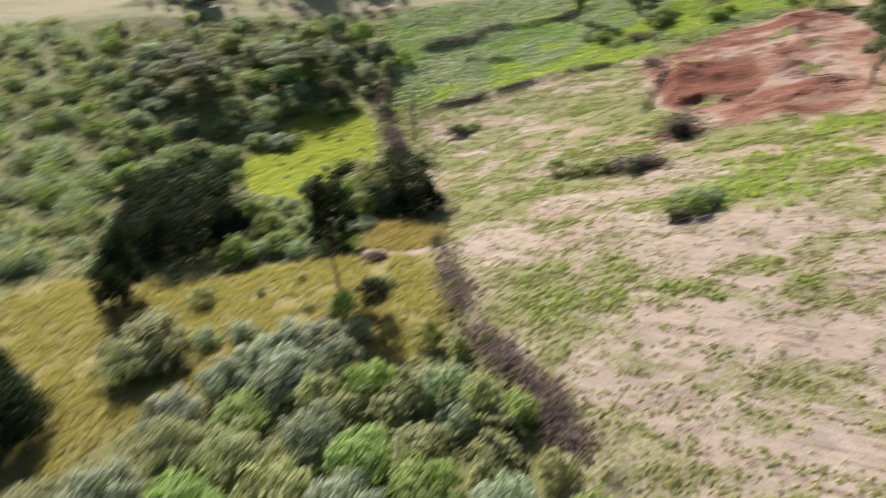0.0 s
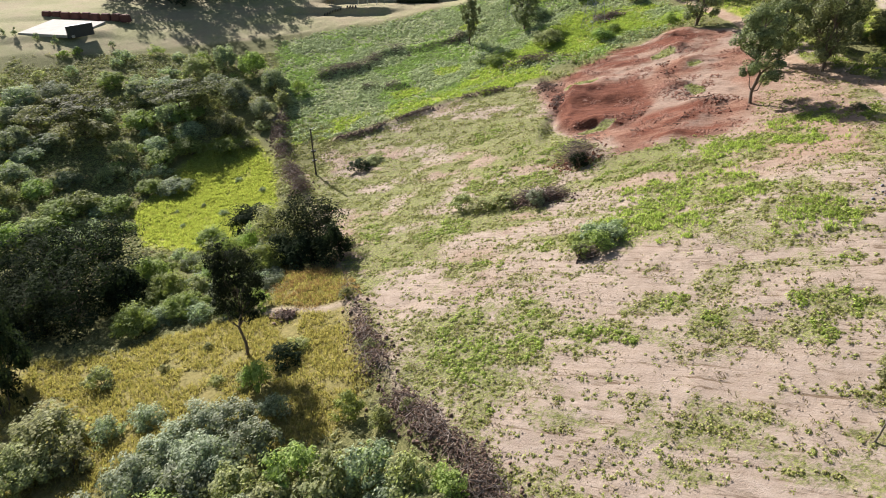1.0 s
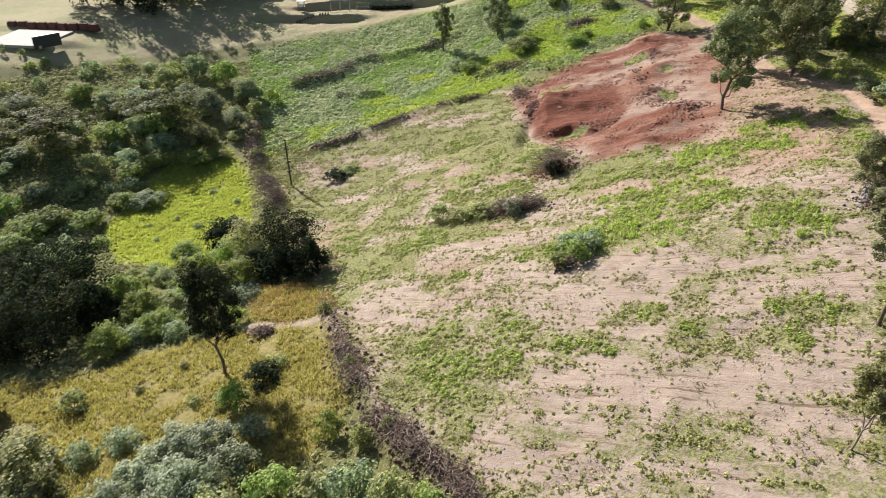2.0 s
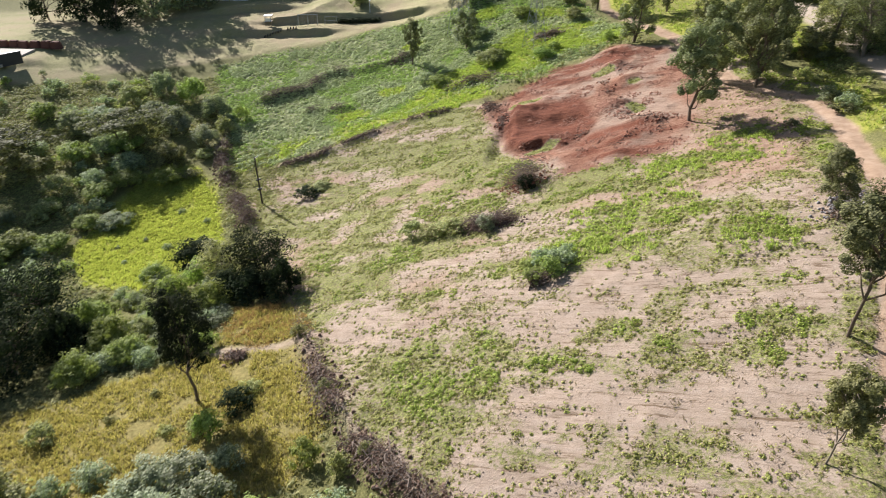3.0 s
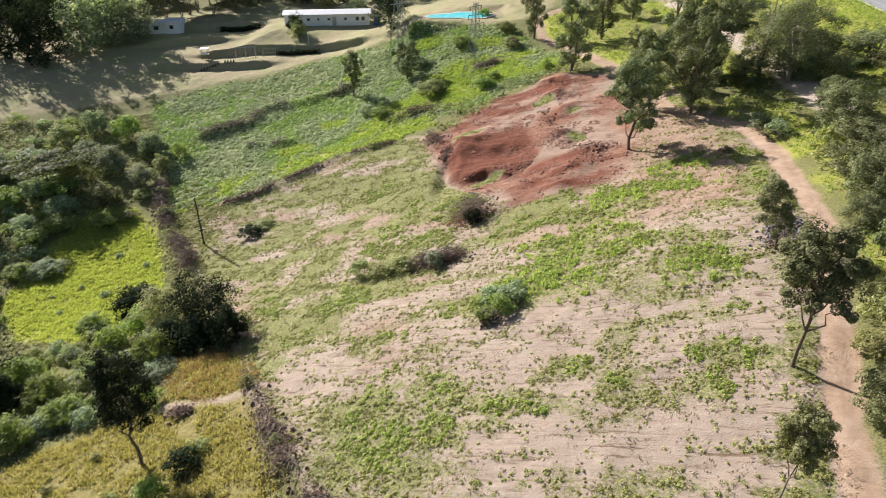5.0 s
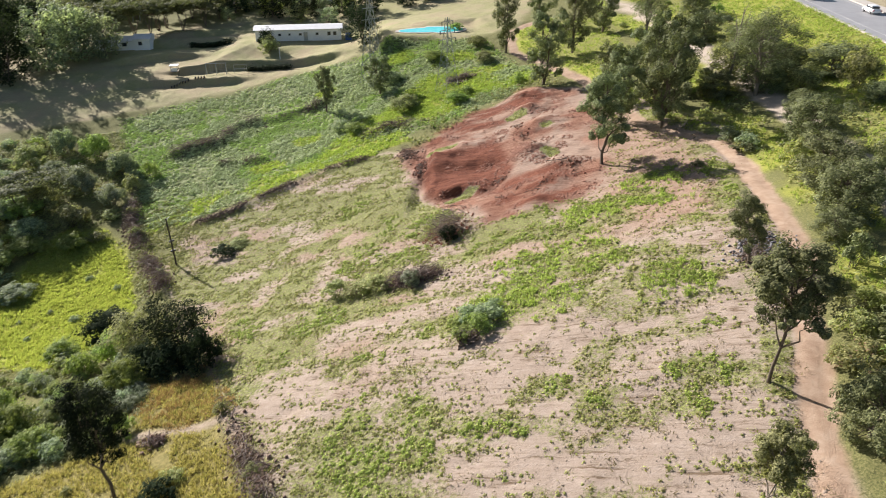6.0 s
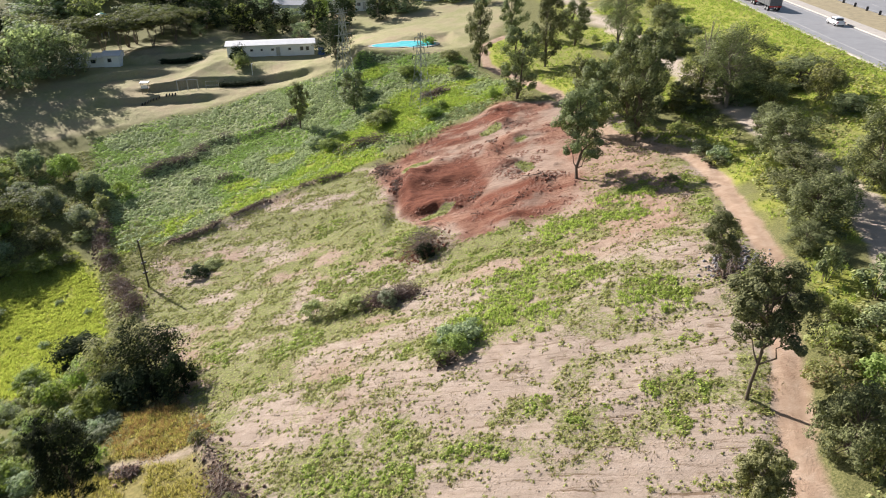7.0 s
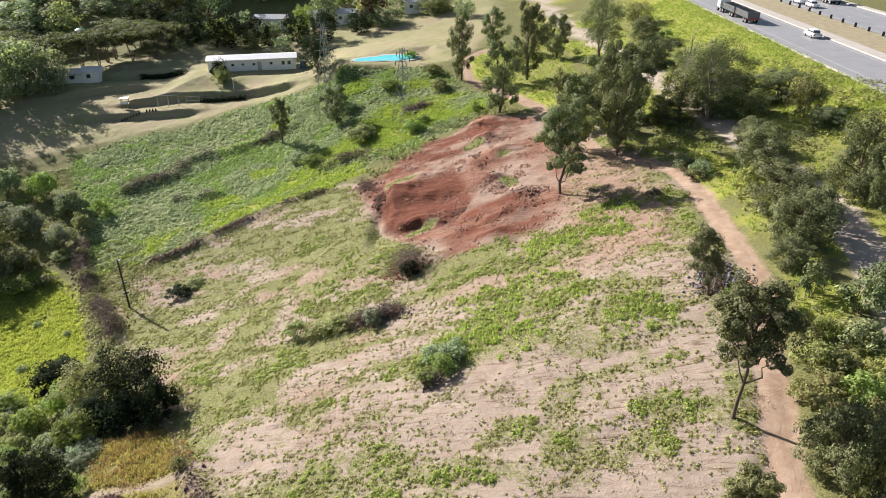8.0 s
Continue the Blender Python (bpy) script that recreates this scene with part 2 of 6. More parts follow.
def plain(name, colour, rough=0.7, metal=0.0, grain=0.25, scale=6.0, relief=0.2):
    """Paint, metal, stone or wood: a base colour with stains at two scales and a fine relief."""
    m, nodes, links, b = nodes_of(name)
    nt = m.node_tree
    low = tuple(c * (1 - grain) for c in colour)
    high = tuple(min(1, c * (1 + grain * 0.6)) for c in colour)
    a = noise_node(nt, scale)
    c = noise_node(nt, scale * 9, 4)
    col = mix(nt, 0.35, ramp(nt, a, [(0.3, low), (0.7, high)]), ramp(nt, c, [(0.3, low), (0.7, high)]))
    links.new(col, b.inputs["Base Color"])
    b.inputs["Roughness"].default_value, b.inputs["Metallic"].default_value = rough, metal
    bump(nt, b, c, relief, 0.02)
    return m


def speck0(nt):
    return noise_node(nt, 3.3, 5, 0.72)


def ground_material():
    m, nodes, links, b = nodes_of("ground")
    nt = m.node_tree
    big, mid, fine = noise_node(nt, 0.12, 4), noise_node(nt, 0.9, 6, 0.65, 0.4), noise_node(nt, 7.0, 6, 0.7)
    grit = noise_node(nt, 30.0, 3, 0.7)
    litter = ramp(nt, fine, [(0.3, (0.06, 0.065, 0.028)), (0.5, (0.16, 0.16, 0.06)), (0.68, (0.28, 0.26, 0.115))])
    soil = mix(nt, 0.5, ramp(nt, mid, [(0.25, (0.27, 0.208, 0.158)), (0.5, (0.365, 0.29, 0.232)), (0.72, (0.46, 0.38, 0.32))]),
               ramp(nt, fine, [(0.22, (0.26, 0.203, 0.153)), (0.45, (0.355, 0.283, 0.227)), (0.75, (0.45, 0.375, 0.315))]))
    co2 = nodes.new("ShaderNodeTexCoord")
    mp2 = nodes.new("ShaderNodeMapping")
    mp2.vector_type = "TEXTURE"
    mp2.inputs["Rotation"].default_value, mp2.inputs["Scale"].default_value = (0, 0, -0.59), (5.0, 0.42, 1.0)
    links.new(co2.outputs["Object"], mp2.inputs["Vector"])
    furrow = noise_node(nt, 1.0, 6, 0.7, 0.5, mp2.outputs["Vector"])
    # dark ploughing streaks: the furrows' shade darkened into the soil colour
    soil = mix(nt, 1.0, soil, ramp(nt, furrow, [(0.36, (0.50, 0.45, 0.38)), (0.44, (0.93, 0.92, 0.90)), (0.6, (1.05, 1.05, 1.05))]), "MULTIPLY")
    soil = mix(nt, 1.0, soil, ramp(nt, speck0(nt), [(0.30, (0.62, 0.57, 0.50)), (0.40, (0.98, 0.98, 0.97)), (1.0, (1.0, 1.0, 1.0))]), "MULTIPLY")
    pink = ramp(nt, mid, [(0.25, (0.21, 0.13, 0.09)), (0.5, (0.30, 0.205, 0.148)), (0.75, (0.39, 0.29, 0.22))])
    co = nodes.new("ShaderNodeTexCoord")
    mp = nodes.new("ShaderNodeMapping")
    mp.vector_type = "TEXTURE"
    mp.inputs["Rotation"].default_value, mp.inputs["Scale"].default_value = (0, 0, -0.41), (4.5, 0.34, 1.0)
    links.new(co.outputs["Object"], mp.inputs["Vector"])
    streak = noise_node(nt, 1.0, 7, 0.74, 1.9, mp.outputs["Vector"])
    red = ramp(nt, streak, [(0.34, (0.13, 0.052, 0.034)), (0.45, (0.23, 0.112, 0.072)), (0.56, (0.30, 0.17, 0.118)), (0.7, (0.38, 0.25, 0.182))])
    deep = mix(nt, 0.62, ramp(nt, mid, [(0.3, (0.11, 0.034, 0.02)), (0.7, (0.23, 0.08, 0.044))]), ramp(nt, streak, [(0.38, (0.055, 0.02, 0.013)), (0.5, (0.15, 0.055, 0.033)), (0.64, (0.25, 0.105, 0.064))]))
    speck = noise_node(nt, 5.0, 6, 0.75, 0.2)
    weed = ramp(nt, speck, [(0.34, (0.27, 0.215, 0.15)), (0.42, (0.10, 0.10, 0.042)), (0.52, (0.19, 0.205, 0.066)), (0.66, (0.34, 0.36, 0.115))])
    lush = ramp(nt, mid, [(0.25, (0.19, 0.21, 0.045)), (0.5, (0.31, 0.32, 0.065)), (0.8, (0.38, 0.345, 0.10))])
    lush = mix(nt, 0.4, lush, ramp(nt, fine, [(0.35, (0.10, 0.12, 0.022)), (0.6, (0.38, 0.40, 0.075))]))
    dry = mix(nt, 0.5, ramp(nt, mid, [(0.2, (0.15, 0.145, 0.045)), (0.5, (0.25, 0.205, 0.07)), (0.8, (0.35, 0.27, 0.11))]), ramp(nt, noise_node(nt, 3.5, 5, 0.7), [(0.35, (0.09, 0.085, 0.03)), (0.6, (0.30, 0.27, 0.11))]))
    lawn = mix(nt, 0.6, ramp(nt, mid, [(0.25, (0.26, 0.235, 0.12)), (0.75, (0.38, 0.335, 0.195))]), ramp(nt, big, [(0.4, (0.26, 0.27, 0.11)), (0.5, (0.35, 0.315, 0.175)), (0.62, (0.37, 0.28, 0.19))]))
    lawn = mix(nt, 0.25, lawn, ramp(nt, speck0(nt), [(0.38, (0.10, 0.105, 0.045)), (0.52, (0.30, 0.28, 0.15)), (0.65, (0.42, 0.38, 0.23))]))
    gravel = mix(nt, 0.5, ramp(nt, fine, [(0.2, (0.36, 0.295, 0.23)), (0.8, (0.57, 0.485, 0.39))]), ramp(nt, grit, [(0.3, (0.31, 0.25, 0.195)), (0.7, (0.58, 0.495, 0.40))]))
    ruts = ramp(nt, mid, [(0.25, (0.28, 0.185, 0.125)), (0.5, (0.38, 0.27, 0.19)), (0.75, (0.47, 0.36, 0.27))])
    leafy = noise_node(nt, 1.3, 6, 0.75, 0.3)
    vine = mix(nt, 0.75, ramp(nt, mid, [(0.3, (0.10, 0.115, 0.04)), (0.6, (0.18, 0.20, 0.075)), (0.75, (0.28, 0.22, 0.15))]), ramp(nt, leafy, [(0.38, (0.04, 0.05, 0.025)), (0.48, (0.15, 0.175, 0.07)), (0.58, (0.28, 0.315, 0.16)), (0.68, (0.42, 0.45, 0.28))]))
    col = litter
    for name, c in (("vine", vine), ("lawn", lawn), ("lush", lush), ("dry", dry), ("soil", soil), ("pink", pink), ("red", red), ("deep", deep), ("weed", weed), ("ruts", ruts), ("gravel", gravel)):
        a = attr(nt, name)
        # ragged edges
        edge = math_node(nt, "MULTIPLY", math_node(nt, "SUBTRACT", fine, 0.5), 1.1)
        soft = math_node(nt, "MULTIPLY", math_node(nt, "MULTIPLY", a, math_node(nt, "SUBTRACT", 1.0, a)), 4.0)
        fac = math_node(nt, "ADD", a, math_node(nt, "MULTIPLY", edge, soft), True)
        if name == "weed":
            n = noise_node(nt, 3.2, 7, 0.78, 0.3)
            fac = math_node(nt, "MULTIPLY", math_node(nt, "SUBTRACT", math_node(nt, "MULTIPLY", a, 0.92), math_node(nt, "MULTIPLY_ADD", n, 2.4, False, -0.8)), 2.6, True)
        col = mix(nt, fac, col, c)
    links.new(col, b.inputs["Base Color"])
    b.inputs["Roughness"].default_value = 0.95
    b.inputs["Specular IOR Level"].default_value = 0.15
    h = math_node(nt, "ADD", math_node(nt, "MULTIPLY", fine, 0.7), math_node(nt, "MULTIPLY", grit, 0.3))
    h = math_node(nt, "ADD", h, math_node(nt, "MULTIPLY", math_node(nt, "MULTIPLY", streak, attr(nt, "red")), 1.6))
    h = math_node(nt, "ADD", h, math_node(nt, "MULTIPLY", math_node(nt, "MULTIPLY", furrow, attr(nt, "soil")), 0.6))
    bump(nt, b, h, 1.0, 0.11)
    return m


GROUND = ground_material()
LEAF_EUC = leaf_material("eucalyptus_leaves", (0.085, 0.10, 0.045), (0.29, 0.315, 0.125), 0.14)
LEAF_DARK = leaf_material("dark_leaves", (0.11, 0.145, 0.08), (0.44, 0.495, 0.28), 0.36)
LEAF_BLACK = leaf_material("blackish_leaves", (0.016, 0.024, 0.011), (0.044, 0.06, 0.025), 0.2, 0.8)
LEAF_GREEN = leaf_material("green_leaves", (0.13, 0.175, 0.045), (0.39, 0.46, 0.135), 0.36)
LEAF_GREY = leaf_material("grey_leaves", (0.13, 0.155, 0.085), (0.42, 0.46, 0.285), 0.3)
LEAF_OLIVE = leaf_material("olive_leaves", (0.125, 0.135, 0.06), (0.44, 0.45, 0.19), 0.36)
LEAF_YELLOW = leaf_material("yellow_green_leaves", (0.15, 0.165, 0.06), (0.42, 0.42, 0.155), 0.32, dead=(0.30, 0.22, 0.13))
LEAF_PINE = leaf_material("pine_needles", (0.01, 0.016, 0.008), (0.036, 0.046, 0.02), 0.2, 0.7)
LEAF_WEED = leaf_material("weed_leaves", (0.13, 0.175, 0.035), (0.44, 0.51, 0.105), 0.34)
LEAF_MAT = leaf_material("mat_weed_leaves", (0.14, 0.155, 0.045), (0.44, 0.46, 0.14), 0.34, dead=(0.29, 0.23, 0.13))
LEAF_FEATHER = leaf_material("feathery_grass", (0.17, 0.23, 0.055), (0.40, 0.49, 0.15), 0.46)
LEAF_VINE = leaf_material("vine_leaves", (0.21, 0.265, 0.10), (0.56, 0.63, 0.32), 0.28)
LEAF_LUSH = leaf_material("lush_grass", (0.20, 0.21, 0.05), (0.40, 0.395, 0.11), 0.42, dead=(0.34, 0.28, 0.12))
LEAF_LIME = leaf_material("lime_grass", (0.15, 0.185, 0.042), (0.36, 0.40, 0.10), 0.4)
LEAF_DRY = leaf_material("dry_grass", (0.23, 0.20, 0.07), (0.45, 0.40, 0.16), 0.38, 0.7, dead=(0.20, 0.22, 0.075))
LEAF_RUSTY = leaf_material("rusty_grass", (0.20, 0.135, 0.065), (0.38, 0.27, 0.14), 0.38, 0.7)
LEAF_THORN = leaf_material("thorn_leaves", (0.06, 0.07, 0.032), (0.23, 0.24, 0.105), 0.3)
LEAF_STRAW = leaf_material("straw", (0.15, 0.125, 0.065), (0.36, 0.31, 0.17), 0.3, 0.7)
BARK = plain("bark", (0.15, 0.115, 0.085), 0.9, 0, 0.45, 5, 0.5)
BARK_PALE = plain("pale_bark", (0.24, 0.20, 0.155), 0.85, 0, 0.4, 5, 0.4)
DEADWOOD = plain("dead_wood", (0.22, 0.175, 0.145), 0.95, 0, 0.5, 4, 0.5)


# ---- mesh builders ----
def mesh_of(name, verts, faces, material=None, smooth=False):
    """A mesh from arrays: verts (n, 3) and faces (m, 3) or (m, 4)."""
    verts, faces = np.asarray(verts, np.float32), np.asarray(faces, np.int32)
    me = bpy.data.meshes.new(name)
    k = faces.shape[1]
    me.vertices.add(len(verts))
    me.vertices.foreach_set("co", verts.ravel())
    me.loops.add(faces.size)
    me.loops.foreach_set("vertex_index", faces.ravel())
    me.polygons.add(len(faces))
    me.polygons.foreach_set("loop_start", np.arange(0, faces.size, k, dtype=np.int32))
    if smooth:
        me.polygons.foreach_set("use_smooth", np.ones(len(faces), bool))
    me.update(calc_edges=True)
    if material:
        me.materials.append(material)
    return me


def part(name, data, material, parent, label=""):
    """One mesh object under a thing or a part. data: a bmesh or a mesh."""
    if isinstance(data, bmesh.types.BMesh):
        me = bpy.data.meshes.new(name)
        data.to_mesh(me)
        data.free()
    else:
        me = data
    if material and not me.materials:
        me.materials.append(material)
    ob = new(name, me)
    ob.parent = parent
    return tagged(ob, label)


def thing(name, label, category, group="", m=None, data=None, kind=""):
    ob = new(name, data)
    if m is not None:
        ob.matrix_basis = m
    return tagged(ob, label, category, group, kind)


def leaves(rng, centres, ways, length, width, droop=0.3, spread=0.9, upright=False):
    """Leaf blades (n, 4, 3), a rhombus each. upright: the blades point the way given, as grass does; else their faces look that way and a little up."""
    n = len(centres)
    if upright:
        d = ways + rng.normal(0, spread, (n, 3))
        d[:, 2] -= droop
        d /= np.linalg.norm(d, axis=1)[:, None] + 1e-9
        s = np.cross(d, rng.normal(0, 1, (n, 3)))
    else:
        face = ways + rng.normal(0, spread * 0.36, (n, 3))
        face[:, 2] += 0.65
        d = np.cross(face, rng.normal(0, 1, (n, 3)))
        d[:, 2] -= droop * 0.5
        d /= np.linalg.norm(d, axis=1)[:, None] + 1e-9
        s = np.cross(d, face)
    s /= np.linalg.norm(s, axis=1)[:, None] + 1e-9
    ln = (length * rng.uniform(0.6, 1.4, n))[:, None]
    wd = (width * rng.uniform(0.6, 1.4, n))[:, None]
    a, tip = centres - d * ln * 0.5, centres + d * ln * 0.5
    mid = centres - d * ln * 0.08
    return np.stack([a, mid + s * wd * 0.5, tip, mid - s * wd * 0.5], 1)


def blade_mesh(name, quads, material):
    v = np.asarray(quads).reshape(-1, 3)
    return mesh_of(name, v, np.arange(len(v)).reshape(-1, 4), material)


def clump(rng, c, r, n, flat=0.75, tufts=7):
    """Points and outward ways over an uneven lump made of smaller tufts, with gaps between them."""
    t = rng.normal(0, 1, (tufts, 3))
    t /= np.linalg.norm(t, axis=1)[:, None]
    t *= rng.uniform(0.35, 0.9, tufts)[:, None]
    size = rng.uniform(0.3, 0.56, tufts)
    k = rng.integers(0, tufts, n)
    d = rng.normal(0, 1, (n, 3))
    d /= np.linalg.norm(d, axis=1)[:, None]
    p = t[k] + d * (size[k] * rng.uniform(0.35, 1.0, n) ** 0.4)[:, None]
    way = d * 0.45 + t[k] * 0.85
    return p * r * np.array([1, 1, flat]) + c, way


def tube(path, radii, sides=7):
    """A tapered limb along a path: verts, faces."""
    path, verts, faces = np.asarray(path, float), [], []
    for i, (p, r) in enumerate(zip(path, radii)):
        t = path[min(i + 1, len(path) - 1)] - path[max(i - 1, 0)]
        t = t / (np.linalg.norm(t) + 1e-9)
        a = np.cross(t, (0.31, 0.95, 0.05))
        a /= np.linalg.norm(a) + 1e-9
        b = np.cross(t, a)
        for k in range(sides):
            w = 2 * math.pi * k / sides
            verts.append(p + r * (math.cos(w) * a + math.sin(w) * b))
    for i in range(len(path) - 1):
        for k in range(sides):
            j = (k + 1) % sides
            faces.append((i * sides + k, i * sides + j, (i + 1) * sides + j, (i + 1) * sides + k))
    return verts, faces


def tubes(name, limbs, material, sides=5):
    verts, faces = [], []
    for path, radii in limbs:
        v, f = tube(path, radii, sides)
        faces += [tuple(k + len(verts) for k in q) for q in f]
        verts += v
    return mesh_of(name, verts, faces, material, True)


def bent(rng, a, b, n=5, wobble=0.06):
    a, b = np.asarray(a, float), np.asarray(b, float)
    k = np.linspace(0, 1, n)[:, None]
    p = a + (b - a) * k
    w = rng.normal(0, wobble * np.linalg.norm(b - a), (n, 3)) * np.sin(k * math.pi)
    return p + w


def grow_tree(name, seed, height, width, bare, blobs, per, leaf, leaf_mat, bark, shape="euc", trunks=1, label="", category="tree", lean_to=None, stem=1.0):
    """A tree: tapered trunk with limbs out to the leaf masses, and a crown of single leaves in uneven clumps."""
    rng = np.random.default_rng(seed)
    limbs, quads = [], []
    tops = []
    for k in range(trunks):
        lean = rng.normal(0, 0.05 * height, 2) if trunks == 1 else np.array([math.cos(k * 2.4 + seed), math.sin(k * 2.4 + seed)]) * width * 0.14
        if lean_to:
            lean = np.array(lean_to)
        top = np.array([lean[0], lean[1], height * 0.9])
        path = bent(rng, (0.1 * k, 0.05 * k, -0.3), top, 7, 0.012 if lean_to else 0.03)
        r0 = (0.017 * height + 0.03) * stem
        limbs.append((path, np.linspace(r0, r0 * 0.18, 7)))
        tops.append(path)
    for k in range(blobs):
        f = (k + 0.5) / blobs
        z = height * (bare + (1 - bare) * (f ** 0.85) * 0.93)
        rel = (z / height - bare) / max(1 - bare, 1e-3)
        if shape == "cone":
            reach, rad = width * 0.5 * (1.02 - rel) ** 0.6 * 0.62, width * 0.5 * (0.52 - 0.22 * rel)
        elif shape == "flat":
            z = height * rng.uniform(0.74, 0.95)
            reach, rad = width * 0.5 * rng.uniform(0.1, 0.85), width * 0.14
        elif shape == "round":
            reach, rad = width * 0.5 * math.sqrt(max(0.05, 1 - (1.5 * rel - 0.62) ** 2)) * rng.uniform(0.35, 0.8), width * 0.19
        else:
            reach, rad = width * 0.5 * math.sqrt(max(0.06, 1 - (1.7 * rel - 0.75) ** 2)) * rng.uniform(0.3, 0.86), width * rng.uniform(0.14, 0.24)
        w = k * 2.399 + rng.uniform(-0.5, 0.5)
        path = tops[k % trunks]
        axis = path[min(6, int(6 * min(0.98, z / height)))]
        c = np.array([axis[0] + reach * math.cos(w), axis[1] + reach * math.sin(w), z])
        j = max(1, min(5, int(6 * (z / height) * 0.9)))
        limbs.append((bent(rng, path[j], c, 4, 0.08), np.linspace(0.006 * height + 0.015, 0.012, 4)))
        flat = {"flat": 0.38, "cone": 0.6}.get(shape, 0.8)
        p, d = clump(rng, c, rad, per, flat)
        quads.append(leaves(rng, p, d, leaf, leaf * 0.5, 0.5 if shape == "euc" else 0.2))
    ob = thing(name, label, category)
    part("trunk", tubes("trunk", limbs, bark), bark, ob)
    part("crown", blade_mesh("crown", np.concatenate(quads), leaf_mat), leaf_mat, ob)
    return ob


def grow_shrub(name, seed, height, width, blobs, per, leaf, leaf_mat, label="", category="shrub", bark=None):
    """A shrub: stems from the ground and overlapping leaf clumps down to it."""
    rng = np.random.default_rng(seed)
    limbs, quads = [], []
    for k in range(blobs):
        w, rr = k * 2.399 + rng.uniform(-0.4, 0.4), math.sqrt((k + 0.5) / blobs)
        reach = rr * width * 0.36
        zc = height * (0.26 + 0.42 * (1 - rr * rr) + rng.uniform(-0.1, 0.2))
        rad = width * rng.uniform(0.13, 0.27)
        c = np.array([reach * math.cos(w), reach * math.sin(w), zc])
        p, d = clump(rng, c, rad, per, min(1.2, 0.85 * height / width + 0.3))
        p[:, 2] = np.maximum(p[:, 2], -0.12 * width)
        quads.append(leaves(rng, p, d, leaf, leaf * 0.55, 0.1))
        if k % 2 == 0:
            limbs.append((bent(rng, (0.15 * math.cos(w), 0.15 * math.sin(w), -0.25), c, 4, 0.08), np.linspace(0.05, 0.012, 4)))
    ob = thing(name, label, category)
    part("woody_base", tubes("woody_base", limbs, bark or BARK), bark or BARK, ob)
    part("foliage", blade_mesh("foliage", np.concatenate(quads), leaf_mat), leaf_mat, ob)
    return ob


def stand(ob, x, y, sx=1.0, sz=1.0, turn=0.0, sink=0.05, label=""):
    """A copy of a plant on the ground."""
    z = float(hill(x, y)) - sink
    m = pose(x, y, z, 0, 0, turn) @ Matrix.Diagonal((sx, sx, sz, 1))
    c = copy_thing(ob, m)
    if label:
        c["label"] = label
    return c


def put_away(ob):
    """Takes out a pattern plant once its copies stand."""
    for o in (*ob.children_recursive, ob):
        bpy.data.objects.remove(o)


# ---- ground: one sheet to the horizon ----
def axis_marks(lo, hi, fine, far_lo, far_hi):
    mid = list(np.arange(lo, hi + fine / 2, fine))
    out, s = [], fine
    v = hi
    while v < far_hi:
        s *= 1.09
        v += s
        out.append(v)
    low, s, v = [], fine, lo
    while v > far_lo:
        s *= 1.09
        v -= s
        low.append(v)
    return np.array(low[::-1] + mid + out)


def build_ground():
    xs, ys = axis_marks(-36, 70, 0.42, -2600, 2600), axis_marks(22, 190, 0.45, -2400, 2800)
    X, Y = np.meshgrid(xs, ys)
    x, y = X.ravel(), Y.ravel()
    z = hill(x, y)
    nx, ny = len(xs), len(ys)
    i = (np.arange(ny - 1)[:, None] * nx + np.arange(nx - 1)).ravel()
    me = mesh_of("ground", np.stack([x, y, z], 1), np.stack([i, i + 1, i + 1 + nx, i + nx], 1), GROUND, True)
    wob = (fbm(x, y, 5, 21) - 0.5) * 5
    field = step(-0.6, 0.8, inside(FIELD, x, y) + wob * 0.35)
    weed = weed_cover(x, y)
    drawn = fbm((x * 0.92 - y * 0.4) * 0.28, x * 0.4 + y * 0.92, 1.5, 35, 5)
    dug = step(0.38, 0.58, drawn)
    dt, _ = along(TRACK, x, y)
    dg, _ = along(GRAVEL, x, y)
    masks = {
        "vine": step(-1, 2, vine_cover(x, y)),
        "lawn": step(-1, 1.5, inside(LAWN, x, y) + wob * 0.5),
        "lush": np.maximum(step(-1, 1.5, inside(LUSH, x, y) + wob), verge(x, y)),
        "dry": step(-1, 1.5, inside(DRY, x, y) + wob * 0.6),
        "soil": np.maximum(field, 0.8 * step(1.0, 0.3, along(FOOTPATH, x, y)[0] + 1.6 * (fbm(x, y, 1.8, 43) - 0.45))),
        "pink": 0.95 * step(-3, 3, inside(PINK, x, y) + wob) + 0.6 * field * step(0.5, 0.64, fbm(x, y, 6, 33)) * step(46, 64, y),
        "red": step(-1.2, 1.5, inside(RED, x, y) + wob * 0.8) * (0.35 + 0.65 * step(0.38, 0.6, fbm(x, y, 6, 34))) * (1 - red_greens(x, y)),
        "deep": (1 - red_greens(x, y)) * np.maximum.reduce([step(-0.8, 0.8, inside(SCOOP, x, y) + wob * 0.5), step(-1.5, 1.5, inside(SCRAPED, x, y) + wob * 0.7) * (0.35 + 0.65 * dug), step(-2, 2, inside(RED_BAND, x, y) + wob * 0.8) * dug, 0.8 * step(-1, 2, inside(RED, x, y)) * step(0.55, 0.75, drawn)]),
        "weed": weed,
        "ruts": step(1.3, 0.8, dt + 0.9 * (fbm(x, y, 1.8, 41) - 0.5)),
        "gravel": step(2.2, 1.5, dg + (fbm(x, y, 1.5, 42) - 0.5)),
    }
    for name, v in masks.items():
        a = me.attributes.new(name, "FLOAT", "POINT")
        a.data.foreach_set("value", np.clip(v, 0, 1).astype(np.float32))
    return tagged(new("ground", me), "hillside of bare pinkish soil, weeds, red earth and mown grass", "ground", "", "structure")


